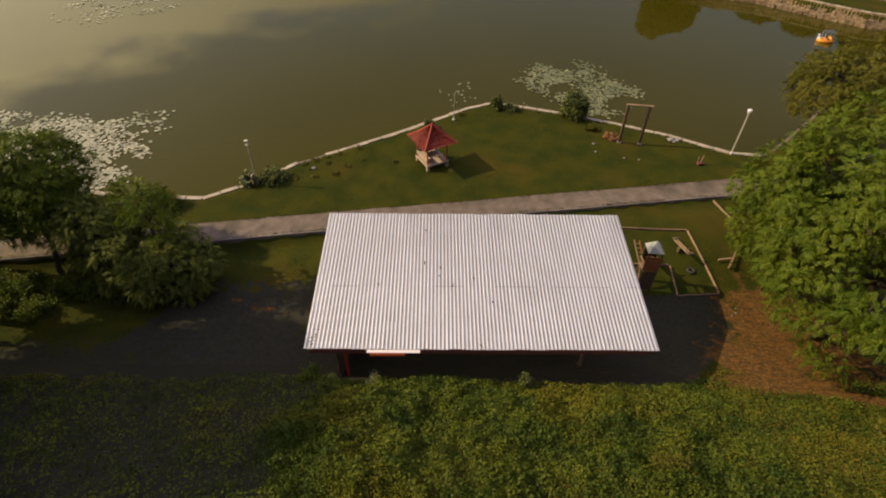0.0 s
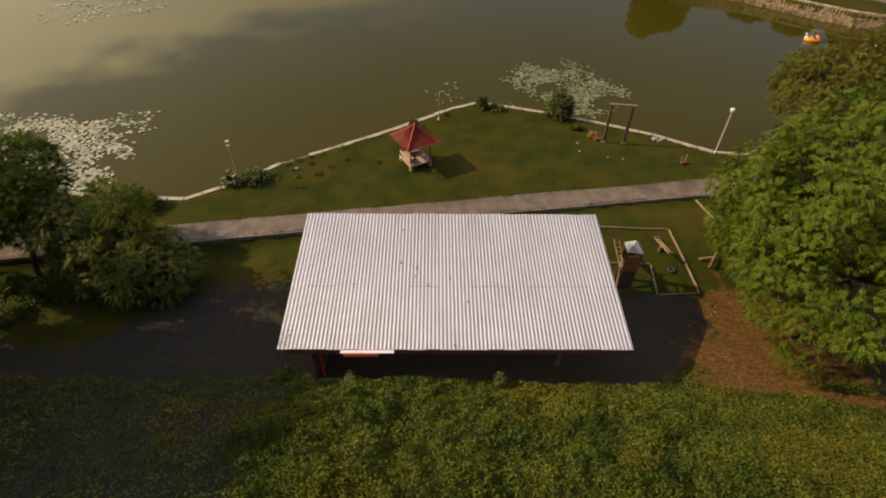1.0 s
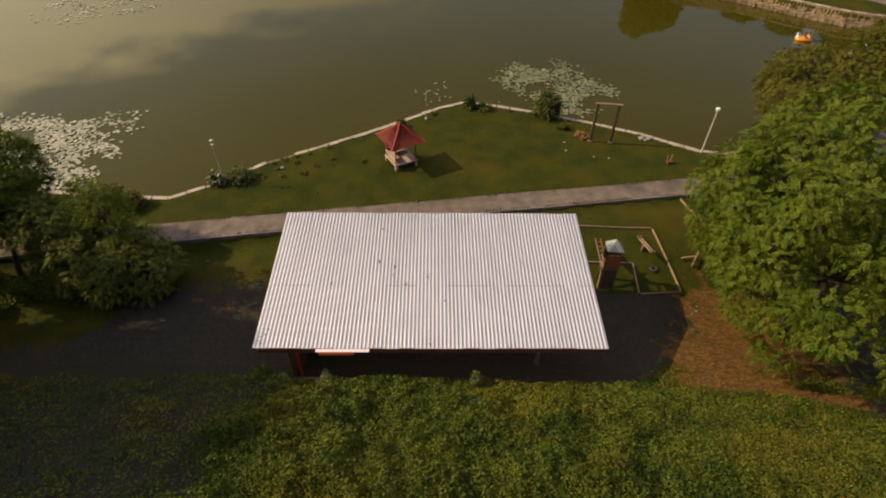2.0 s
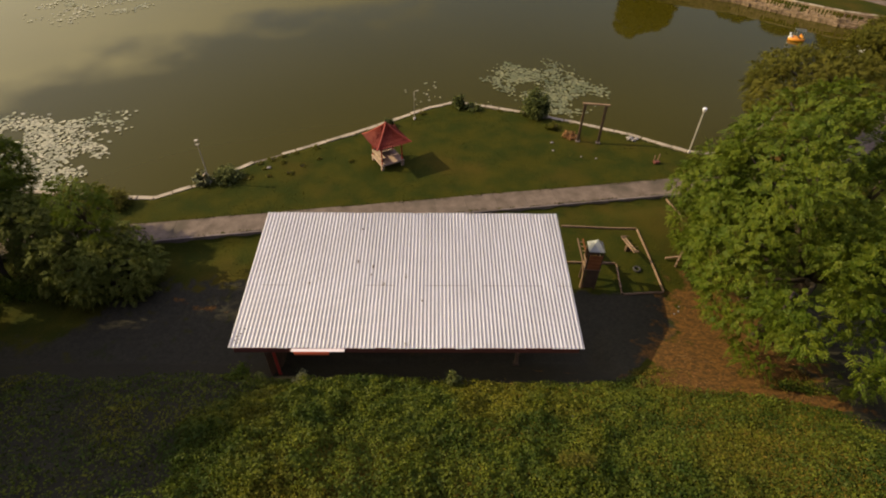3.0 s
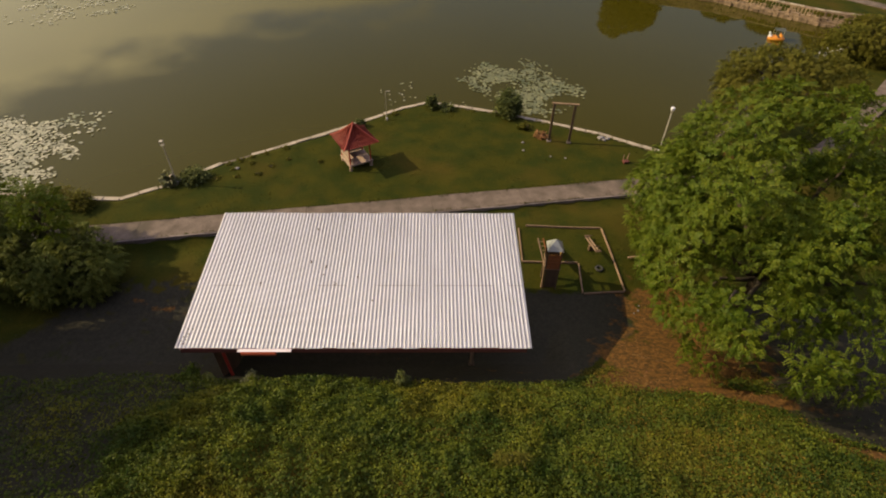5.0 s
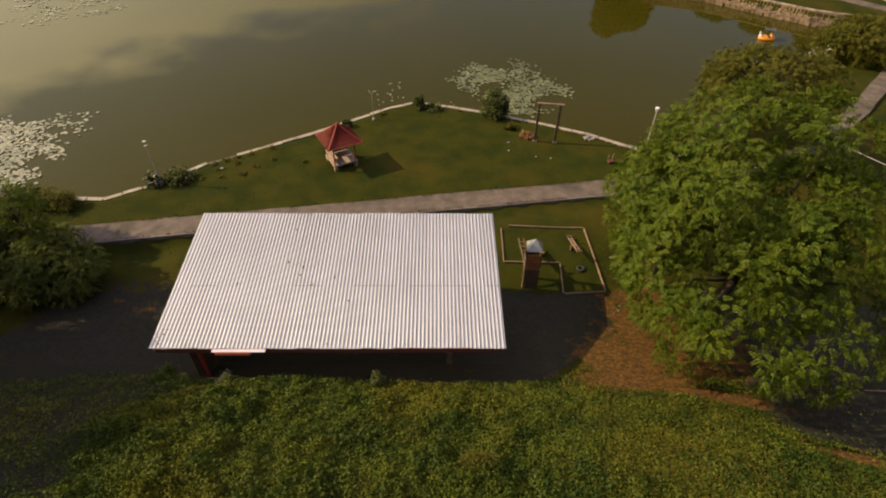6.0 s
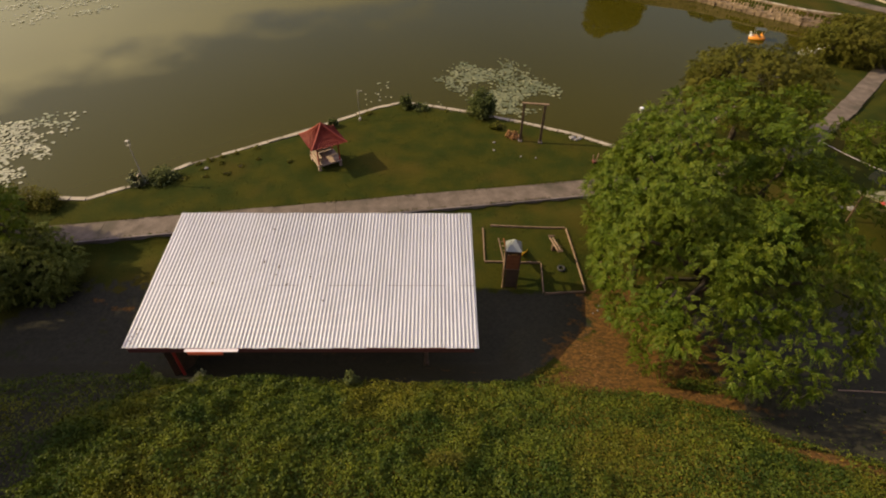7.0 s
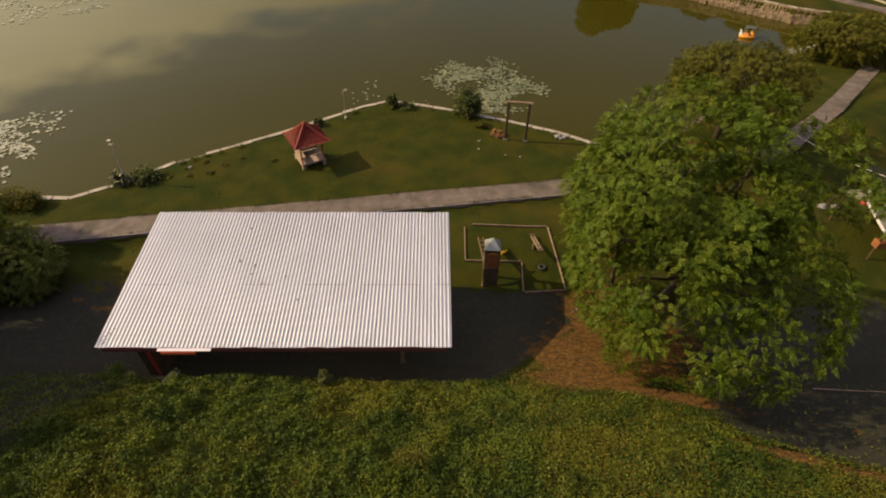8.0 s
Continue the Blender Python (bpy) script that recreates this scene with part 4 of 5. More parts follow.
def bent_pipe():
    x, y = -12.75, 30.45
    g = empty("bent_pipe", x, y, hz(x, y), label="short bent white pipe standing among the shrubs", category="pipe")
    part("pipe", tube(bmesh.new(), [(0.10, 0, 0.0), (0.0, 0, 0.45), (0.06, 0, 0.85), (0.28, 0, 1.02)], (0.06, 0.06, 0.055, 0.05), 8), M_COPING, g, smooth=True)


bent_pipe()


# ---- boats ----
def swan_boat(x, y, rz, hull, canopy, label, k):
    g = empty("pedal_boat", x, y, WATER_Z, rz, label=label, category="boat", group="pedal boats")
    g.scale = (k, k, k)
    bm = bmesh.new()
    rings = []
    for t, w, z in ((-1.25, 0.45, 0.35), (-1.0, 0.72, 0.16), (-0.2, 0.85, 0.10), (0.6, 0.78, 0.12), (1.1, 0.45, 0.22), (1.3, 0.1, 0.42)):
        rings.append([bm.verts.new(p) for p in ((t, -w, 0.50), (t, -w * 0.8, z * 0.2 - 0.12), (t, 0, -0.18 + z * 0.3), (t, w * 0.8, z * 0.2 - 0.12), (t, w, 0.50), (t, w * 0.75, 0.42), (t, 0, 0.28), (t, -w * 0.75, 0.42))])
    for r0, r1 in zip(rings, rings[1:]):
        for i in range(8):
            bm.faces.new((r0[i], r0[(i + 1) % 8], r1[(i + 1) % 8], r1[i]))
    bm.faces.new(rings[0][::-1])
    bm.faces.new(rings[-1])
    part("hull", bm, hull, g, smooth=True)
    part("deck", box(bmesh.new(), (0.35, 0, 0.49), (1.15, 1.25, 0.07), bevel=0.03), hull, g, "moulded deck")
    neck = [(0.85, 0, 0.35), (1.20, 0, 0.62), (1.22, 0, 0.85), (1.12, 0, 1.02), (1.22, 0, 1.12), (1.42, 0, 1.06)]
    part("neck", tube(bmesh.new(), neck, (0.40, 0.26, 0.16, 0.13, 0.15, 0.03), 8), M_BOATWHITE, g, "white curved bird neck", smooth=True)
    for s in (-1, 1):
        part("seat", box(bmesh.new(), (-0.3, s * 0.36, 0.52), (0.5, 0.5, 0.14), bevel=0.04), M_DARKWOOD if hull is M_ORANGE else M_CREAM, g)
    part("backrest", box(bmesh.new(), (-0.62, 0, 0.78), (0.12, 1.3, 0.45), ry=-10, bevel=0.04), hull, g)
    if canopy:
        bm = bmesh.new()
        rr = [[bm.verts.new((-0.95 + 1.7 * i / 4, -0.8 + 1.6 * j / 4, 1.72 + 0.16 * (1 - (j / 2 - 1) ** 2))) for j in range(5)] for i in range(5)]
        for i in range(4):
            for j in range(4):
                bm.faces.new((rr[i][j], rr[i + 1][j], rr[i + 1][j + 1], rr[i][j + 1]))
        bmesh.ops.solidify(bm, geom=bm.faces[:], thickness=0.03)
        canopy_top = part("canopy", bm, M_CANOPY, g, "grey canvas canopy")
        for sx in (-0.75, 0.55):
            for sy in (-0.6, 0.6):
                part("canopy_pole", tube(bmesh.new(), [(sx, sy, 0.45), (sx, sy, 1.72)], (0.02, 0.02), 6), M_SILVER, canopy_top)


swan_boat(45.9, 62.3, 165, M_ORANGE, True, "orange and white swan pedal boat with grey canopy afloat", 0.68)
swan_boat(49.2, 57.6, 200, M_BOATWHITE, False, "white pedal boat moored by the shore", 0.66)
swan_boat(52.0, 58.9, 150, M_BOATWHITE, False, "white pedal boat moored beside the landing", 0.6)


def landing():
    g = empty("landing_stage", 51.6, 56.9, -0.15, 40, label="small rickety timber landing stage by the boats", category="landing stage")
    for i in range(7):
        part("plank", box(bmesh.new(), (-1.2 + i * 0.36, 0.02 * (i % 3), 0.06), (0.28, 1.3, 0.05), bevel=0.008), M_TIMBER, g)
    for sx in (-1.2, 1.0):
        for sy in (-0.5, 0.5):
            part("pile", tube(bmesh.new(), [(sx, sy, -1.4), (sx, sy, 0.35)], (0.06, 0.05), 7), M_DARKWOOD, g)
    part("rail", beam(bmesh.new(), (-1.4, -0.7, 0.30), (1.3, -0.9, 0.25), 0.08, 0.08), M_TIMBER, g)


landing()


# ---- plants ----
def limb(bm, a, b, r0, r1, rng, bend=0.25):
    a, b = np.array(a, float), np.array(b, float)
    n = 5
    pts = []
    for i in range(n + 1):
        t = i / n
        p = a + (b - a) * t
        p = p + rng.normal(size=3) * bend * math.sin(math.pi * t) * np.linalg.norm(b - a) * 0.18
        p[2] += math.sin(math.pi * t) * 0.10 * np.linalg.norm(b - a)
        pts.append(tuple(p))
    tube(bm, pts, [r0 + (r1 - r0) * i / n for i in range(n + 1)], 7)


def tree(name, x, y, crown, sprays, size, twigs, leaf, material, label, seed, trunk_r=0.22, fork=0.35, low=1.45, boughs=0, category="tree"):
    """A trunk, limbs out to sprays spread over an ellipsoid (centre and radii in crown); every spray is a drooping dome of leafy twigs, with gaps between the sprays."""
    rng = np.random.default_rng(seed)
    zb = hz(x, y) - 0.1
    g = empty(name, x, y, zb, label=label, category=category)
    mid = np.array([crown[0] - x, crown[1] - y, crown[2] - zb])
    rad = np.array(crown[3:])
    gold = math.pi * (3 - math.sqrt(5))
    i = np.arange(sprays)
    u = 1 - (i + 0.5) / sprays * low + rng.normal(size=sprays) * 0.03
    u = np.clip(u, -0.98, 0.995)
    s = np.sqrt(1 - u * u)
    a = i * gold + rng.uniform(-0.5, 0.5, sprays)
    d = np.stack([s * np.cos(a), s * np.sin(a), u], axis=1)
    bulge = 0.92 + 0.11 * np.sin(np.arctan2(d[:, 1], d[:, 0]) * 4 + u * 3 + seed) * s + 0.06 * np.sin(u * 7 + a * 2)
    k = np.where(i % 5 < 2, rng.uniform(0.35, 0.74, sprays), rng.uniform(0.88, 1.0, sprays)) * bulge
    swell = np.zeros((sprays, 3))
    if boughs:
        j = np.arange(boughs)
        ub = 1 - (j + 0.5) / boughs * low
        ab = j * gold + rng.uniform(-0.5, 0.5, boughs)
        sb = np.sqrt(1 - ub * ub)
        db = np.stack([sb * np.cos(ab), sb * np.sin(ab), ub], axis=1) + rng.normal(size=(boughs, 3)) * 0.10
        db /= np.linalg.norm(db, axis=1)[:, None]
        reach = rng.uniform(0.86, 1.14, boughs)
        dist = np.linalg.norm(d[:, None, :] - db[None, :, :], axis=2)
        near = dist.argmin(axis=1)
        two = np.sort(dist, axis=1)
        gap = np.clip((two[:, 1] - two[:, 0]) / 0.30, 0, 1)
        k = np.where(k < 0.80, k * 0.92, bulge * reach[near] * (0.53 + 0.51 * gap ** 0.7))
        swell = (d - db[near]) * 1.5
        k = k * np.where(d[:, 2] > -0.1, (np.abs(d) ** 2.6).sum(axis=1) ** (-1 / 2.6), 0.94)
    pos = mid + d * rad * k[:, None]
    top = tuple(mid * np.array([0.5, 0.5, 1]) - np.array([0, 0, rad[2] * fork]))
    bm = bmesh.new()
    limb(bm, (0, 0, 0), top, trunk_r * 1.25, trunk_r * 0.75, rng, 0.12)
    part("trunk", bm, M_BARK, g, "rough brown bark", smooth=True)
    for p in pos[:: max(1, sprays // 16)]:
        bm = bmesh.new()
        limb(bm, top, p, trunk_r * 0.5, 0.03, rng)
        part("limb", bm, M_BARK, g, smooth=True)
    out = d * np.array([1, 1, 0.8]) + swell
    out[:, 2] += 0.45
    out /= np.linalg.norm(out, axis=1)[:, None]
    fwd = d * np.array([1, 1, 0]) + rng.normal(size=(sprays, 3)) * 0.25
    fwd -= out * (fwd * out).sum(1)[:, None]
    fwd /= np.linalg.norm(fwd, axis=1)[:, None]
    side = np.cross(out, fwd)
    sz = rng.uniform(0.7, 1.3, sprays) * size
    # twigs over each dome, then leaves round each twig
    e = np.clip(rng.normal(size=(sprays, twigs)) * 0.55, -1.2, 1.4)
    f = np.clip(rng.normal(size=(sprays, twigs)) * 0.42, -1.0, 1.0)
    hgt = 0.28 - 0.42 * (e * e + f * f) + rng.normal(size=(sprays, twigs)) * 0.07
    tw = pos[:, None, :] + (fwd[:, None, :] * e[..., None] + side[:, None, :] * f[..., None] + out[:, None, :] * hgt[..., None]) * sz[:, None, None]
    per = 9
    pts = tw[:, :, None, :] + rng.normal(size=(sprays, twigs, per, 3)) * leaf * np.array([0.9, 0.9, 0.45])
    face = out[:, None, :] + fwd[:, None, :] * e[..., None] * 0.55 + side[:, None, :] * f[..., None] * 0.55
    face = np.repeat(face[:, :, None, :], per, axis=2).reshape(-1, 3)
    pts = pts.reshape(-1, 3)
    link("crown", raw_mesh("crown", leaves(pts, leaf, leaf * 0.55, 0.64, rng, face), len(pts), 4), material, g)
    return g


def frond_tree(x, y, crown, boughs, size, fronds, leaf, material, label, seed, trunk_r=0.22, fork=0.4, low=1.6, power=2.6, holes=0.55, lee=0.0, gap=0.54, hollows=()):
    """A trunk and limbs that carry boughs over a rounded crown (centre and radii in crown); every bough is a low dome of drooping feathered fronds, with deep gaps where the boughs stand back."""
    rng = np.random.default_rng(seed)
    zb = hz(x, y) - 0.1
    g = empty("tree", x, y, zb, label=label, category="tree")
    mid, rad = np.array([crown[0] - x, crown[1] - y, crown[2] - zb]), np.array(crown[3:])
    i = np.arange(boughs)
    u = np.clip(1 - (i + 0.5) / boughs * low + rng.normal(size=boughs) * 0.04, -0.98, 0.99)
    a = i * math.pi * (3 - math.sqrt(5)) + rng.uniform(-0.45, 0.45, boughs)
    w = np.sqrt(1 - u * u)
    d = np.stack([w * np.cos(a), w * np.sin(a), u], axis=1)
    round_off = (np.abs(d) ** power).sum(axis=1) ** (-1 / power)
    deep = fbm(a / math.tau * 5 * w + 3.1 * seed, u * 2.6 + seed, seed, 2)
    deep = deep + lee * np.clip(d[:, 0] - 0.3 * d[:, 1], -0.6, 0.8)
    for hx, hy, h_z, wide in hollows:
        deep = deep + 0.5 * np.exp(-((1 - d @ np.array([hx, hy, h_z])) / (1 - math.cos(math.radians(wide)))) ** 2)
    k = 0.93 + rng.uniform(-0.07, 0.06, boughs) - holes * np.clip((deep - gap) / 0.14, 0, 1)
    k = np.where(i % 5 == 3, rng.uniform(0.45, 0.66, boughs), k)
    pos = mid + d * rad * (round_off * k)[:, None]
    top = tuple(mid * np.array([0.6, 0.6, 1]) - np.array([0, 0, rad[2] * fork]))
    bm = bmesh.new()
    limb(bm, (0, 0, 0), top, trunk_r * 1.3, trunk_r * 0.8, rng, 0.12)
    part("trunk", bm, M_BARK, g, "rough brown bark", smooth=True)
    for p in pos[:: max(1, boughs // 22)]:
        bm = bmesh.new()
        limb(bm, top, p, trunk_r * 0.5, 0.03, rng)
        part("limb", bm, M_BARK, g, smooth=True)
    out = d / rad * rad.mean() + np.array([0, 0, 0.55])
    out /= np.linalg.norm(out, axis=1)[:, None]
    t1 = np.cross(out, rng.normal(size=(boughs, 3)))
    t1 /= np.linalg.norm(t1, axis=1)[:, None]
    t2 = np.cross(out, t1)
    sz = rng.uniform(0.75, 1.3, boughs) * size
    # fronds start over the dome and hang outwards and down
    th = rng.uniform(0, math.tau, (boughs, fronds))
    r = np.sqrt(rng.uniform(0, 1, (boughs, fronds)))
    r *= 0.8 + 0.3 * np.sin(th * 3 + rng.uniform(0, 6, (boughs, 1)))
    away = t1[:, None] * np.cos(th)[..., None] + t2[:, None] * np.sin(th)[..., None]
    lift = 0.42 * (1 - r * r) + rng.normal(size=r.shape) * 0.10 - 0.35 * (rng.random(r.shape) < 0.25)
    start = pos[:, None] + (away * r[..., None] + out[:, None] * lift[..., None]) * sz[:, None, None]
    axis_ = away * 0.8 + out[:, None] * 0.3 + rng.normal(size=away.shape) * 0.5
    axis_ /= np.linalg.norm(axis_, axis=2)[..., None]
    start, axis_ = start.reshape(-1, 3), axis_.reshape(-1, 3)
    nrm = (out[:, None] * 0.9 + away * (0.75 * r)[..., None]).reshape(-1, 3) + rng.normal(size=start.shape) * 0.22
    nrm -= axis_ * (nrm * axis_).sum(1)[:, None]
    nrm /= np.linalg.norm(nrm, axis=1)[:, None]
    side = np.cross(axis_, nrm)
    per = 9
    f = (np.arange(per) + 0.5) / per
    length = leaf * 2.9 * rng.uniform(0.7, 1.3, len(start))
    along_ = start[:, None] + axis_[:, None] * (length[:, None] * f)[..., None] - np.array([0, 0, 1.0]) * (length[:, None] * 0.3 * f * f)[..., None]
    quads_ = []
    for s in (-1, 1):
        ax = side[:, None] * s + axis_[:, None] * 0.55 - nrm[:, None] * 0.25 + rng.normal(size=along_.shape) * 0.22
        ax /= np.linalg.norm(ax, axis=2)[..., None]
        ln = (leaf * (1.05 - 0.6 * f) * 1.1)[None, :, None] * np.ones((len(start), 1, 1))
        wd = np.cross(ax, nrm[:, None] + rng.normal(size=along_.shape) * 0.25)
        wd /= np.linalg.norm(wd, axis=2)[..., None]
        quads_.append(np.stack([along_, along_ + ax * ln * 0.55 + wd * ln * 0.24, along_ + ax * ln, along_ + ax * ln * 0.55 - wd * ln * 0.24], axis=2).reshape(-1, 3))
    q = np.concatenate(quads_)
    link("crown", raw_mesh("crown", q, len(q) // 4, 4), material, g)
    return g


frond_tree(20.6, 17.6, (20.7, 16.6, 7.2, 5.3, 6.2, 5.7), 230, 0.98, 75, 0.125, M_LEAF, "broad leafy green tree beside the brown soil", 12, 0.30, 0.5, 1.8, holes=0.75, lee=0.14, gap=0.54, hollows=((-0.34, -0.18, 0.92, 15), (-0.46, -0.42, 0.78, 19), (-0.64, -0.61, 0.48, 18), (-0.82, -0.55, 0.18, 12), (-0.2, -0.96, 0.21, 17), (0.03, -0.84, 0.54, 22)))
frond_tree(19.6, 21.6, (19.2, 22.1, 5.0, 3.2, 2.9, 3.2), 68, 0.9, 70, 0.12, M_LEAF, "young leafy green tree beside a larger one", 25, 0.12, 0.5, 1.75, power=2.1, holes=0.2)
frond_tree(31.6, 36.9, (31.3, 36.2, 5.0, 4.7, 3.7, 2.3), 95, 1.0, 65, 0.13, M_LEAF_Y, "spreading olive-green tree on the lake shore", 12, 0.2, 0.5, 1.6, holes=0.25)
frond_tree(52.6, 55.0, (52.6, 54.4, 1.7, 5.4, 3.4, 1.7), 85, 1.25, 60, 0.18, M_LEAF_Y, "low spreading olive tree over the moored boats", 13, 0.22, 0.5, 1.6, holes=0.25)
frond_tree(-21.2, 21.4, (-22.1, 23.5, 4.7, 2.9, 2.6, 2.4), 88, 0.95, 70, 0.125, M_LEAF, "leafy green tree with bare limbs beneath its crown", 14, 0.13, 0.75, 1.8, holes=0.3)
frond_tree(-15.0, 21.2, (-15.4, 21.3, 1.2, 3.1, 2.0, 2.3), 64, 0.9, 75, 0.115, M_LEAF_G, "small dusty-green bushy tree standing in shade by the path", 15, 0.14, 0.35, 1.8, power=2.0, holes=0.55)
frond_tree(-15.2, 21.6, (-14.9, 21.5, 4.9, 1.4, 1.2, 1.3), 11, 0.65, 45, 0.12, M_LEAF, "slender tree with loose olive sprays above a bushy one", 27, 0.09, 0.8, 1.6, holes=0.45)
frond_tree(-18.4, 21.9, (-18.7, 22.3, 2.4, 1.9, 1.7, 2.1), 50, 0.8, 60, 0.115, M_LEAF_G, "low bushy green tree under a taller one", 24, 0.1, 0.4, 1.7, holes=0.3)
tree("tree", -26.0, 22.4, (-25.8, 22.3, 5.8, 2.5, 2.0, 2.0), 90, 1.1, 34, 0.26, M_LEAF_D, "dark leafy tree beside the path", 26, 0.2, 0.35, 1.8)
tree("tree", -25.0, 18.8, (-24.6, 18.1, 10.4, 2.3, 2.4, 2.6), 130, 1.1, 34, 0.26, M_LEAF_D, "tall dark tree with a high crown by the path", 28, 0.22, 0.35, 1.8)
tree("tree", -22.2, 15.0, (-22.2, 14.6, 9.6, 3.4, 3.0, 4.8), 120, 1.2, 34, 0.27, M_LEAF_D, "tall dark tree at the foot of the bank", 16, 0.26, 0.35, 1.8)
tree("tree", -23.3, 12.2, (-21.5, 11.8, 11.2, 3.5, 3.4, 5.0), 110, 1.25, 34, 0.27, M_LEAF_D, "tall dark leafy tree on the grassy bank", 20, 0.2, 0.35, 1.8)
tree("tree", -22.5, 8.3, (-21.6, 8.6, 11.0, 3.6, 3.8, 4.8), 110, 1.25, 34, 0.27, M_LEAF_D, "tall dark tree on the grassy bank", 17, 0.26, 0.35, 1.8)
tree("tree", -21.5, 3.0, (-21.5, 3.0, 10.0, 3.8, 3.8, 4.8), 110, 1.25, 34, 0.27, M_LEAF_D, "tall dark tree on top of the bank", 18, 0.26, 0.35, 1.8)
tree("tree", -27.2, 17.6, (-27.0, 17.6, 7.2, 2.8, 2.2, 4.0), 90, 1.1, 34, 0.26, M_LEAF_D, "slim dark tree among others by the path", 21, 0.2, 0.35, 1.8)
tree("tree", -26.6, 13.6, (-26.6, 13.6, 5.2, 3.4, 3.4, 4.4), 90, 1.25, 34, 0.27, M_LEAF_D, "dense dark tree at foot of the bank", 22, 0.2, 0.35, 1.8)
tree("tree", -26.0, 9.0, (-26.0, 9.0, 7.6, 3.4, 3.4, 4.4), 90, 1.25, 34, 0.27, M_LEAF_D, "dense dark tree up on the bank", 23, 0.2, 0.35, 1.8)
tree("tree", 33.2, 82.5, (33.2, 82.5, 2.9, 2.7, 2.2, 3.3), 60, 0.9, 40, 0.24, M_FAR, "dense upright tree on the far shore", 19, 0.2, 0.35, 1.9)
tree("tree", 37.0, 83.4, (37.0, 83.4, 2.5, 2.5, 2.0, 3.0), 60, 0.9, 40, 0.24, M_FAR, "dense rounded tree on the far shore", 35, 0.2, 0.35, 1.9)
for i, (tx, ty, up) in enumerate(((60.5, 88.0, 4.2), (68.0, 84.0, 5.0), (53.5, 91.0, 3.5), (47.0, 93.5, 2.5))):
    tree("tree", tx, ty, (tx, ty, up, 4.4, 3.4, up * 0.75), 60, 1.2, 45, 0.28, M_FAR, "leafy tree behind the far stone embankment", 30 + i, 0.16)


def shrub(x, y, r, h, clumps, per, leaf, material, label, seed, group=""):
    rng = np.random.default_rng(seed)
    g = empty("shrub", x, y, hz(x, y) - 0.05, label=label, category="shrub", group=group)
    bm = bmesh.new()
    n = 7
    for i in range(n):
        a = i * math.tau / n + rng.uniform(-0.3, 0.3)
        limb(bm, (0, 0, 0), (math.cos(a) * r * 0.6, math.sin(a) * r * 0.6, h * rng.uniform(0.5, 0.85)), 0.035, 0.012, rng)
    part("stems", bm, M_BARK, g)
    d = rng.normal(size=(clumps, 3))
    d /= np.linalg.norm(d, axis=1)[:, None]
    d[:, 2] = np.abs(d[:, 2])
    cc = d * np.array([r, r, h * 0.85]) * rng.uniform(0.45, 1.0, clumps)[:, None] + np.array([0, 0, h * 0.1])
    pts = (cc[:, None, :] + rng.normal(size=(clumps, per, 3)) * r * 0.16).reshape(-1, 3)
    pts[:, 2] = np.maximum(pts[:, 2], 0.05)
    link("foliage", raw_mesh("foliage", leaves(pts, leaf, leaf * 0.5, 0.5, rng), len(pts), 4), material, g)


shrub(-13.0, 30.7, 0.62, 0.9, 30, 26, 0.26, M_FLOWER, "pale variegated shrub at foot of the lamp post", 41)
shrub(-11.4, 31.2, 0.95, 0.85, 60, 32, 0.18, M_LEAF_D, "dark green round shrub by the lake wall", 42)
shrub(-0.6, 39.0, 0.45, 0.85, 28, 30, 0.18, M_LEAF_D, "small dark shrub behind the gazebo", 43)
shrub(5.4, 42.5, 0.6, 1.2, 36, 30, 0.22, M_LEAF_D, "dark spiky shrub at the point of the lawn", 44)
shrub(6.6, 42.4, 0.7, 0.6, 30, 26, 0.18, M_LEAF_D, "low dark shrub beside the lake wall", 45)
shrub(11.9, 41.3, 1.15, 2.3, 120, 40, 0.20, M_LEAF_D, "tall round dark green shrub by the wall", 46)
shrub(13.0, 38.9, 0.55, 0.6, 30, 26, 0.18, M_LEAF_Y, "small olive shrub on the lawn", 47)
shrub(14.2, 37.5, 0.6, 0.45, 30, 26, 0.18, M_STRAW, "heap of dry brown leaves beside the swing frame", 48)
shrub(4.15, 13.6, 0.32, 1.15, 40, 26, 0.12, M_LEAF_D, "small round bush in front of shed", 49)
shrub(8.3, 8.2, 0.75, 0.75, 60, 30, 0.11, M_LEAF_Y, "bright yellow-green weed clump among the vines", 70)
shrub(-4.5, 13.5, 0.42, 0.6, 26, 24, 0.12, M_LEAF_D, "leafy weeds at the corner of the shed", 66)
shrub(-2.6, 13.5, 0.5, 0.6, 26, 24, 0.12, M_FLOWER, "olive weeds in front of the shed", 67)
shrub(-5.6, 14.0, 0.6, 0.8, 34, 26, 0.12, M_LEAF, "leafy weeds near the shed corner", 68)
for i, (x, y, r, h) in enumerate(((-17.7, 28.0, 0.9, 1.3), (-19.2, 28.2, 1.15, 1.7), (-20.9, 28.0, 1.1, 1.6))):
    shrub(x, y, r, h, 46, 26, 0.16, M_LEAF_Y, "wispy olive shrub growing beside the lake wall", 90 + i, "shrubs beside the lake wall")
for i, (x, y, r) in enumerate(((-22.7, 20.9, 1.0), (-20.9, 20.6, 0.9), (-23.8, 19.8, 1.1), (-21.8, 19.3, 0.8), (-25.0, 20.9, 1.1), (-19.4, 20.6, 0.7))):
    shrub(x, y, r, r * 1.1, 50, 34, 0.14, M_LEAF, "sunlit leafy bush below the trees", 80 + i, "bushes below the trees")
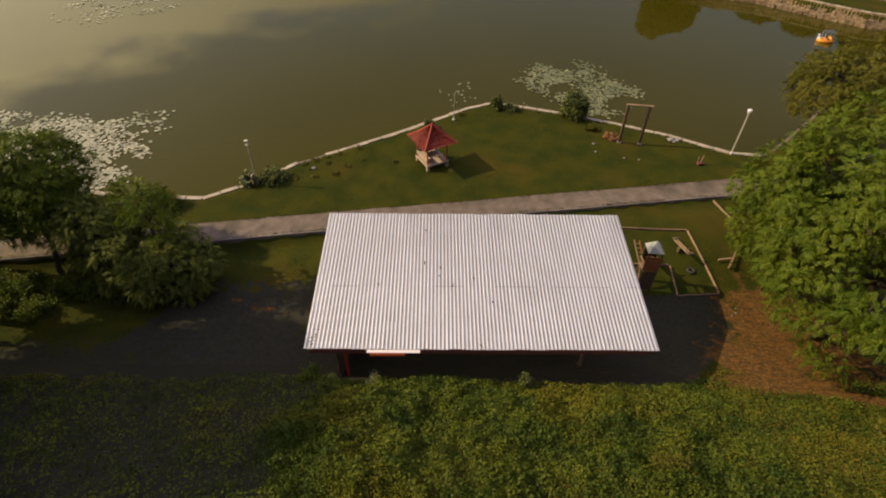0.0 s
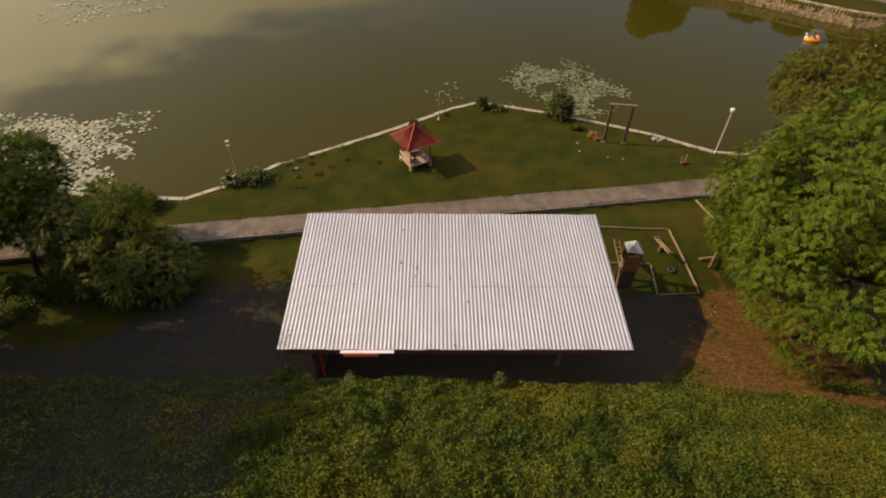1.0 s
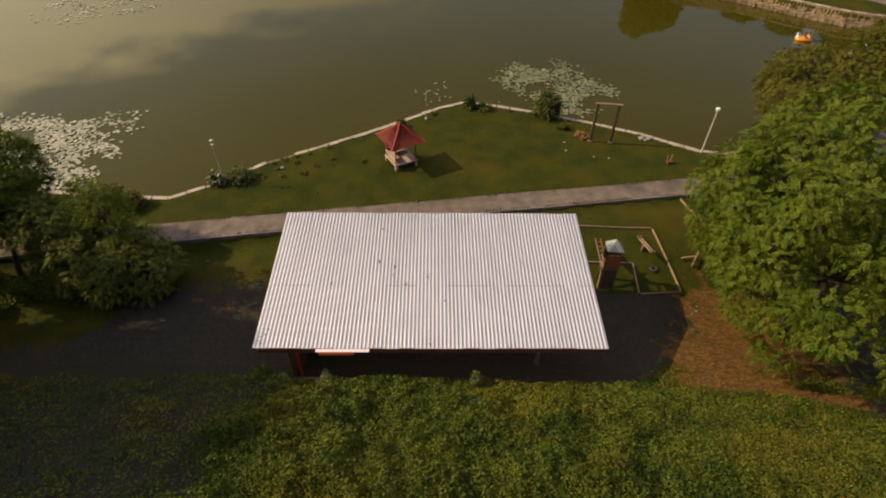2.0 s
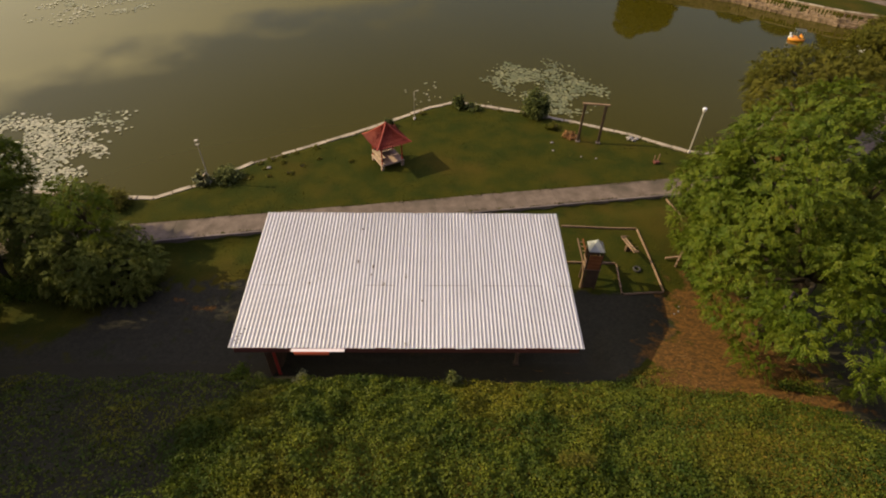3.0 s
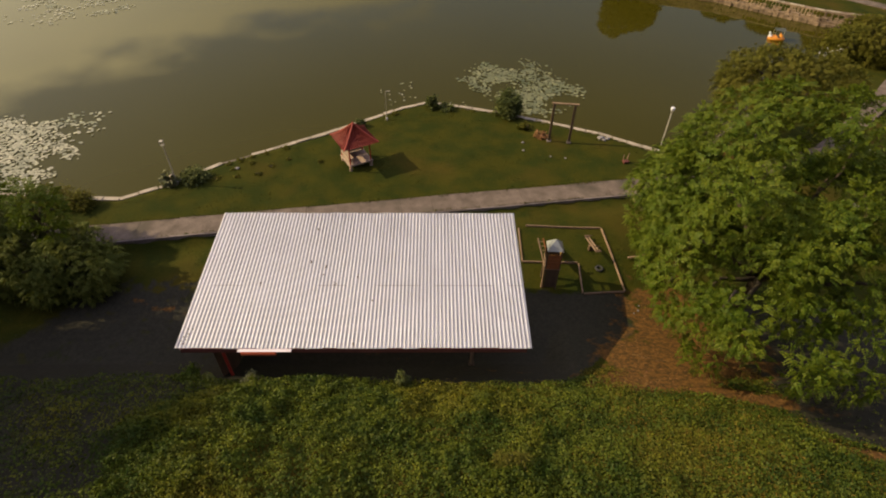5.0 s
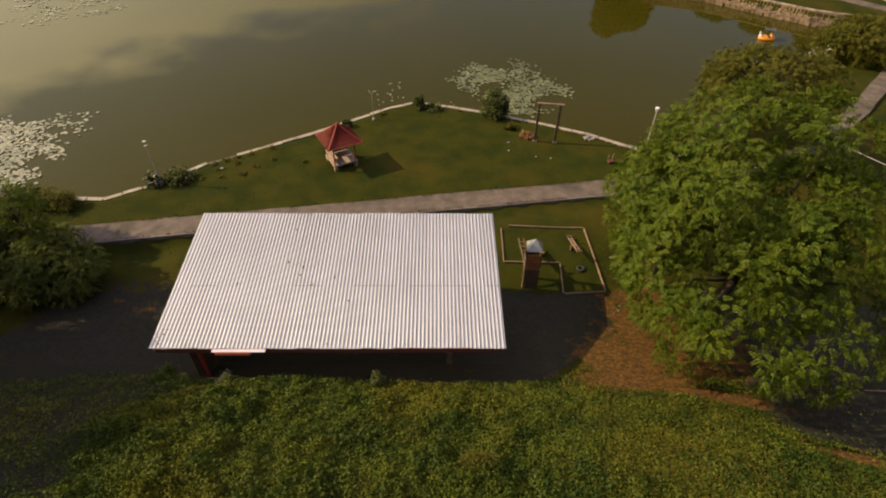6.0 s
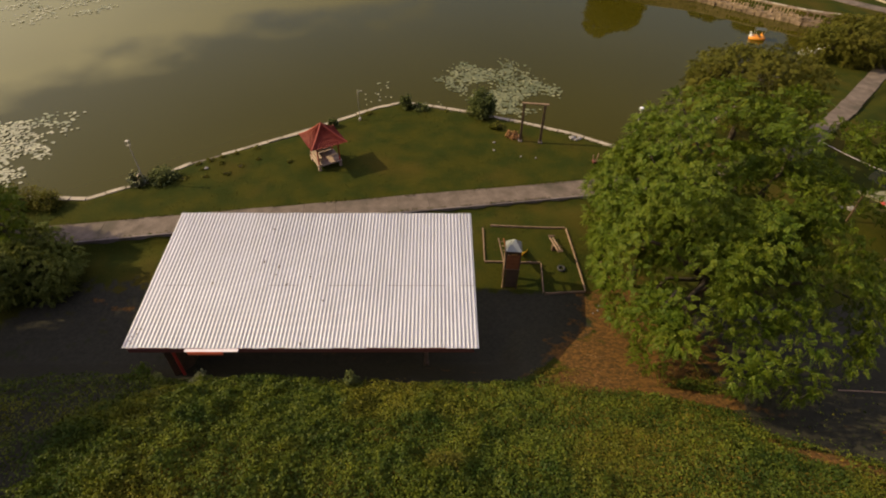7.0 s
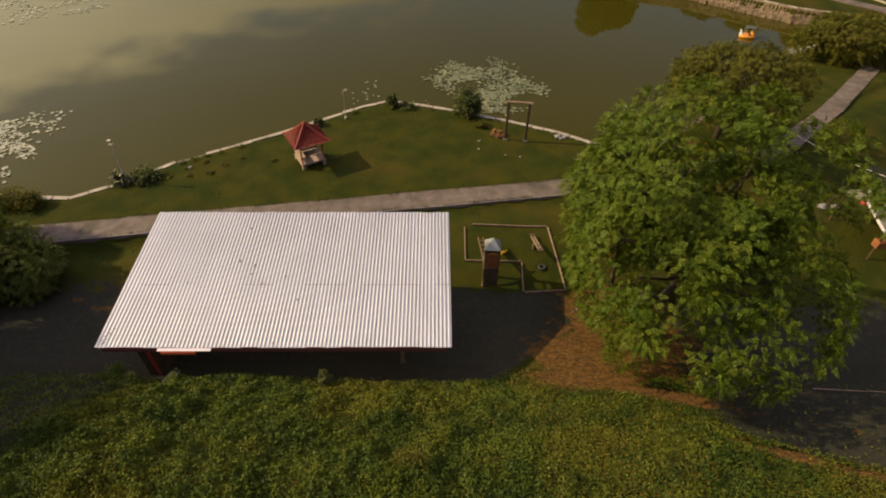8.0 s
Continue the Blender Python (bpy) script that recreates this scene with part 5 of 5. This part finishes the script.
for i, (x, y) in enumerate(((-9.2, 32.6), (-8.0, 33.4), (-6.5, 33.0), (-10.0, 31.4), (-5.4, 34.0), (-3.0, 33.6), (-9.7, 33.3), (-8.9, 33.9), (-8.2, 34.3), (-7.3, 34.7), (-5.9, 35.6), (2.2, 41.3), (8.9, 41.9), (-8.6, 31.6), (-7.2, 32.0))):
    shrub(x, y, 0.20 + 0.05 * (i % 4), 0.14 + 0.04 * (i % 3), 14, 16, 0.11, M_LEAF_Y, "low weedy clump in the lawn", 151 + i, "weed clumps in the lawn")


def scatter(name, x0, x1, y0, y1, n, leaf, wide, up, lift, material, label, keep, seed, clump=0.0):
    rng = np.random.default_rng(seed)
    x, y = rng.uniform(x0, x1, n), rng.uniform(y0, y1, n)
    ok = keep(x, y, rng)
    x, y = x[ok], y[ok]
    z = land(x, y)
    facing = None
    if clump:
        def top(px, py):
            big = 2.2 * np.clip(fbm(px * 0.9, py * 0.9, 3) - 0.2, 0, 1) * (0.7 + 0.6 * fbm(px * 0.22, py * 0.22, 8, 1))
            return clump * (1 - 0.72 * smooth(7, 13, px)) * (big + 0.9 * np.clip(fbm(px * 2.3, py * 2.3, 14) - 0.35, 0, 1))

        facing = np.stack([(top(x - 0.06, y) - top(x + 0.06, y)) / 0.12 * 1.7, (top(x, y - 0.06) - top(x, y + 0.06)) / 0.12 * 1.7, np.ones(len(x))], axis=1)
        facing /= np.linalg.norm(facing, axis=1)[:, None]
        z = z + top(x, y)
    z = z + rng.uniform(0, lift, len(x))
    q = leaves(np.stack([x, y, z], axis=1), leaf, wide, up, rng, facing)
    ob = link(name, raw_mesh(name, q, len(x), 4), material)
    return tagged(ob, label, name.replace("_", " "), kind="stuff")


# leaves also thin out over the painted shade
def on_bank(x, y, rng):
    return (y < 13.8 + 0.25 * np.sin(x * 1.7) + 0.2 * np.sin(x * 0.6)) & (soil_at(x, y) < rng.uniform(0.15, 0.75, len(x))) & (shade_grey_at(x, y) < rng.uniform(0.25, 1.02, len(x)))


scatter("vine_cover", -24, 33, 4.0, 14.1, 260000, 0.086, 0.064, 0.70, 0.12, M_VINE, "dense creeping green vines covering the bank", on_bank, 61, 0.34)
scatter("grass", -30, 40, 14, 44, 100000, 0.085, 0.022, 0.3, 0.03, M_GRASS, "short uneven lawn grass", lambda x, y, r: ~in_lake(x, y) & (np.maximum(soil_at(x, y), shade_grey_at(x, y)) < r.uniform(0.3, 0.75, len(x))) & ((y > near_edge(x) + 1.9) | (y < near_edge(x) - 0.1)) & ~((x > -5.2) & (x < 9.4) & (y > 14.3) & (y < 21.8)), 62)
scatter("lawn_weeds", -30, 40, 14, 44, 60000, 0.10, 0.05, 0.55, 0.04, M_GRASS, "tufts of longer grass and weeds in the lawn", lambda x, y, r: ~in_lake(x, y) & (fbm(x * 0.7, y * 0.7, 12) > r.uniform(0.50, 0.72, len(x))) & (np.maximum(soil_at(x, y), shade_grey_at(x, y)) < r.uniform(0.3, 0.75, len(x))) & ((y > near_edge(x) + 1.95) | (y < near_edge(x) - 0.15)) & ~((x > -5.2) & (x < 9.4) & (y > 14.3) & (y < 21.8)), 65)
scatter("straw", 9, 34, 6, 23, 6500, 0.15, 0.016, 0.75, 0.05, M_STRAW, "dry straw scattered over brown soil", lambda x, y, r: (soil_at(x, y) > r.uniform(0.45, 0.8, len(x))) & (fbm(x * 0.8, y * 0.8, 33) > r.uniform(0.3, 0.6, len(x))), 63)


def path_edge(x, y, rng):
    lo, hi = near_edge(x), near_edge(x) + 1.8
    far = np.abs(y - hi) < 0.06 + 0.42 * np.clip(fbm(x * 1.3, x * 0.2, 21) - 0.35, 0, 1)
    close = np.abs(y - lo) < 0.03 + 0.25 * np.clip(fbm(x * 1.1, x * 0.3 + 9, 22) - 0.45, 0, 1)
    return (far | close) & (x < 24)


edge_grass = scatter("path_edge_grass", -30, 24, 21, 33, 90000, 0.11, 0.035, 0.35, 0.05, M_GRASS, "ragged grass creeping over the edges of the path", path_edge, 69, 0.0)
edge_grass.location.z = 0.10


scatter("bank_grass", 4, 34, 4.5, 14.6, 85000, 0.17, 0.030, 0.35, 0.10, M_DRYGRASS, "yellowish wild grass among the vines", lambda x, y, r: (np.maximum(soil_at(x, y), shade_grey_at(x, y)) < r.uniform(0.25, 0.95, len(x))) & (r.uniform(0, 1, len(x)) < 0.25 + 0.75 * smooth(6, 14, x)) & (fbm(x * 0.5, y * 0.5, 44) > r.uniform(0.25, 0.6, len(x))), 70, 0.30)


def inside(poly, x, y):
    hit = np.zeros(len(x), bool)
    x0, y0 = poly[-1]
    for x1, y1 in poly:
        hit ^= ((y0 > y) != (y1 > y)) & (x < (x1 - x0) * (y - y0) / ((y1 - y0) or 1e-9) + x0)
        x0, y0 = x1, y1
    return hit


def weeds(x, y, rng):
    return on_bank(x, y, rng) & (fbm(x * 0.9, y * 0.9, 3) > rng.uniform(0.45, 0.70, len(x)))


scatter("weeds", -24, 33, 4.0, 13.9, 150000, 0.112, 0.084, 0.66, 0.16, M_VINE, "taller leafy weeds standing among the vines", weeds, 64, 0.36)


def lilies(n, poly, r0, r1, label, seed, open_water=0.3, material=M_PAD):
    """Floating pads inside an outline, thinned out in drifts."""
    rng = np.random.default_rng(seed)
    xs_, ys_ = [p[0] for p in poly], [p[1] for p in poly]
    x, y = rng.uniform(min(xs_), max(xs_), n * 6), rng.uniform(min(ys_), max(ys_), n * 6)
    x, y = x + rng.normal(size=len(x)) * 0.5, y + rng.normal(size=len(x)) * 0.5
    f = 0.5 + 0.28 * np.sin(x * 0.9 + 2 * np.sin(y * 0.5 + seed)) + 0.28 * np.sin(y * 1.1 + 2 * np.sin(x * 0.6))
    ok = inside(poly, x + rng.normal(size=len(x)) * 0.5, y + rng.normal(size=len(x)) * 0.5) & in_lake(x, y) & (f + rng.uniform(-0.25, 0.25, len(x)) > open_water)
    p = np.stack([x[ok], y[ok]], axis=1)[:n]
    n, k = len(p), 12
    r = rng.uniform(r0, r1, n)
    a = rng.uniform(0, math.tau, n)[:, None] + np.linspace(0.15, math.tau - 0.15, k)[None, :]
    tilt = rng.normal(size=(n, 2)) * 0.07
    vx, vy = np.cos(a) * r[:, None], np.sin(a) * r[:, None]
    vz = WATER_Z + 0.03 + vx * tilt[:, :1] + vy * tilt[:, 1:] + rng.uniform(0, 0.03, n)[:, None]
    co = np.stack([p[:, :1] + vx, p[:, 1:] + vy, vz], axis=2).reshape(-1, 3)
    tagged(link("lily_pads", raw_mesh("lily_pads", co, n, k), material), label, "water lilies", kind="stuff")


lilies(4800, [(-48, 44), (-33, 41.6), (-27.5, 41.2), (-25, 38), (-22.6, 35.8), (-22.4, 33.5), (-24, 31.2), (-27, 30.4), (-48, 32.5)], 0.06, 0.175, "dense patch of pale floating lily pads", 71, 0.30)
lilies(110, [(-29, 42), (-24, 43.3), (-22.4, 40), (-23.5, 36.5), (-27, 40)], 0.08, 0.20, "loose floating lily pads at the patch's edge", 72, 0.4)
lilies(1700, [(8, 50), (11.3, 54.8), (13.4, 53.6), (15.9, 55.6), (16.5, 52), (20.3, 47.8), (18, 46), (16.3, 43.0), (13.3, 43.2), (11, 47.6)], 0.07, 0.18, "patch of grey-green floating lily pads", 73, 0.34, M_PAD_G)
lilies(500, [(-46, 66), (-40.7, 64.0), (-33.5, 71), (-33, 77), (-52, 82)], 0.08, 0.2, "distant patch of pale lily pads", 74, 0.5)
lilies(26, [(1.0, 45.5), (1.4, 49.5), (3.0, 50), (3.8, 46.5), (9.0, 45.0), (8, 44.3), (4, 45)], 0.06, 0.12, "few scattered floating lily pads", 75, 0.3)


# ---- hut at the right, cable ----
def hut():
    x, y = 40.3, 26.0
    g = empty("kiosk_hut", x, y, hz(x, y), 2, label="small kiosk hut with faded green roof and red trim", category="hut")
    for s in (-1, 1):
        part("roof_slope", box(bmesh.new(), (0, s * 1.14, 2.62), (8.4, 2.42, 0.06), rx=-s * 16), M_GREENROOF, g, "faded green sheet roof slope")
    part("barge_board", beam(bmesh.new(), (-4.24, -0.02, 3.02), (-4.24, -2.30, 2.36), 0.07, 0.14), M_PANEL, g, "pale gable board")
    part("barge_board", beam(bmesh.new(), (-4.24, 0.02, 3.02), (-4.24, 2.30, 2.36), 0.07, 0.14), M_GREENROOF, g)
    part("finial", ball(bmesh.new(), (-4.32, 0.1, 2.9), 0.20), M_RED, g, "red painted knob at the gable", smooth=True)
    part("wall", box(bmesh.new(), (1.4, 0, 1.05), (4.6, 3.0, 2.3), bevel=0.02), M_DARKWOOD, g, "dark timber wall")
    part("counter", box(bmesh.new(), (-3.2, -1.9, 1.25), (1.6, 0.5, 0.5), bevel=0.02), M_ORANGEWOOD, g, "orange-brown counter")
    for sx, sy in ((-3.9, -2.0), (-3.9, 2.0), (3.9, -2.0), (3.9, 2.0)):
        part("post", tube(bmesh.new(), [(sx, sy, -0.2), (sx, sy, 2.35)], (0.06, 0.06), 8), M_DARKWOOD, g)


hut()
pole = empty("utility_pole", 44.2, 21.2, hz(44.2, 21.2), label="plain timber utility pole beside the hut", category="pole")
part("shaft", tube(bmesh.new(), [(0, 0, -0.2), (0, 0, 4.6)], (0.10, 0.08), 8), M_BARK, pole)
bm = bmesh.new()
tube(bm, [(34.2 + 10 * t, 34.2 - 13 * t, 2.9 + 1.4 * t - 1.2 * math.sin(math.pi * t)) for t in [i / 12 for i in range(13)]], [0.015] * 13, 5)
tagged(part("cable", bm, M_PANEL), "pale cable slung between tree and pole", "cable")
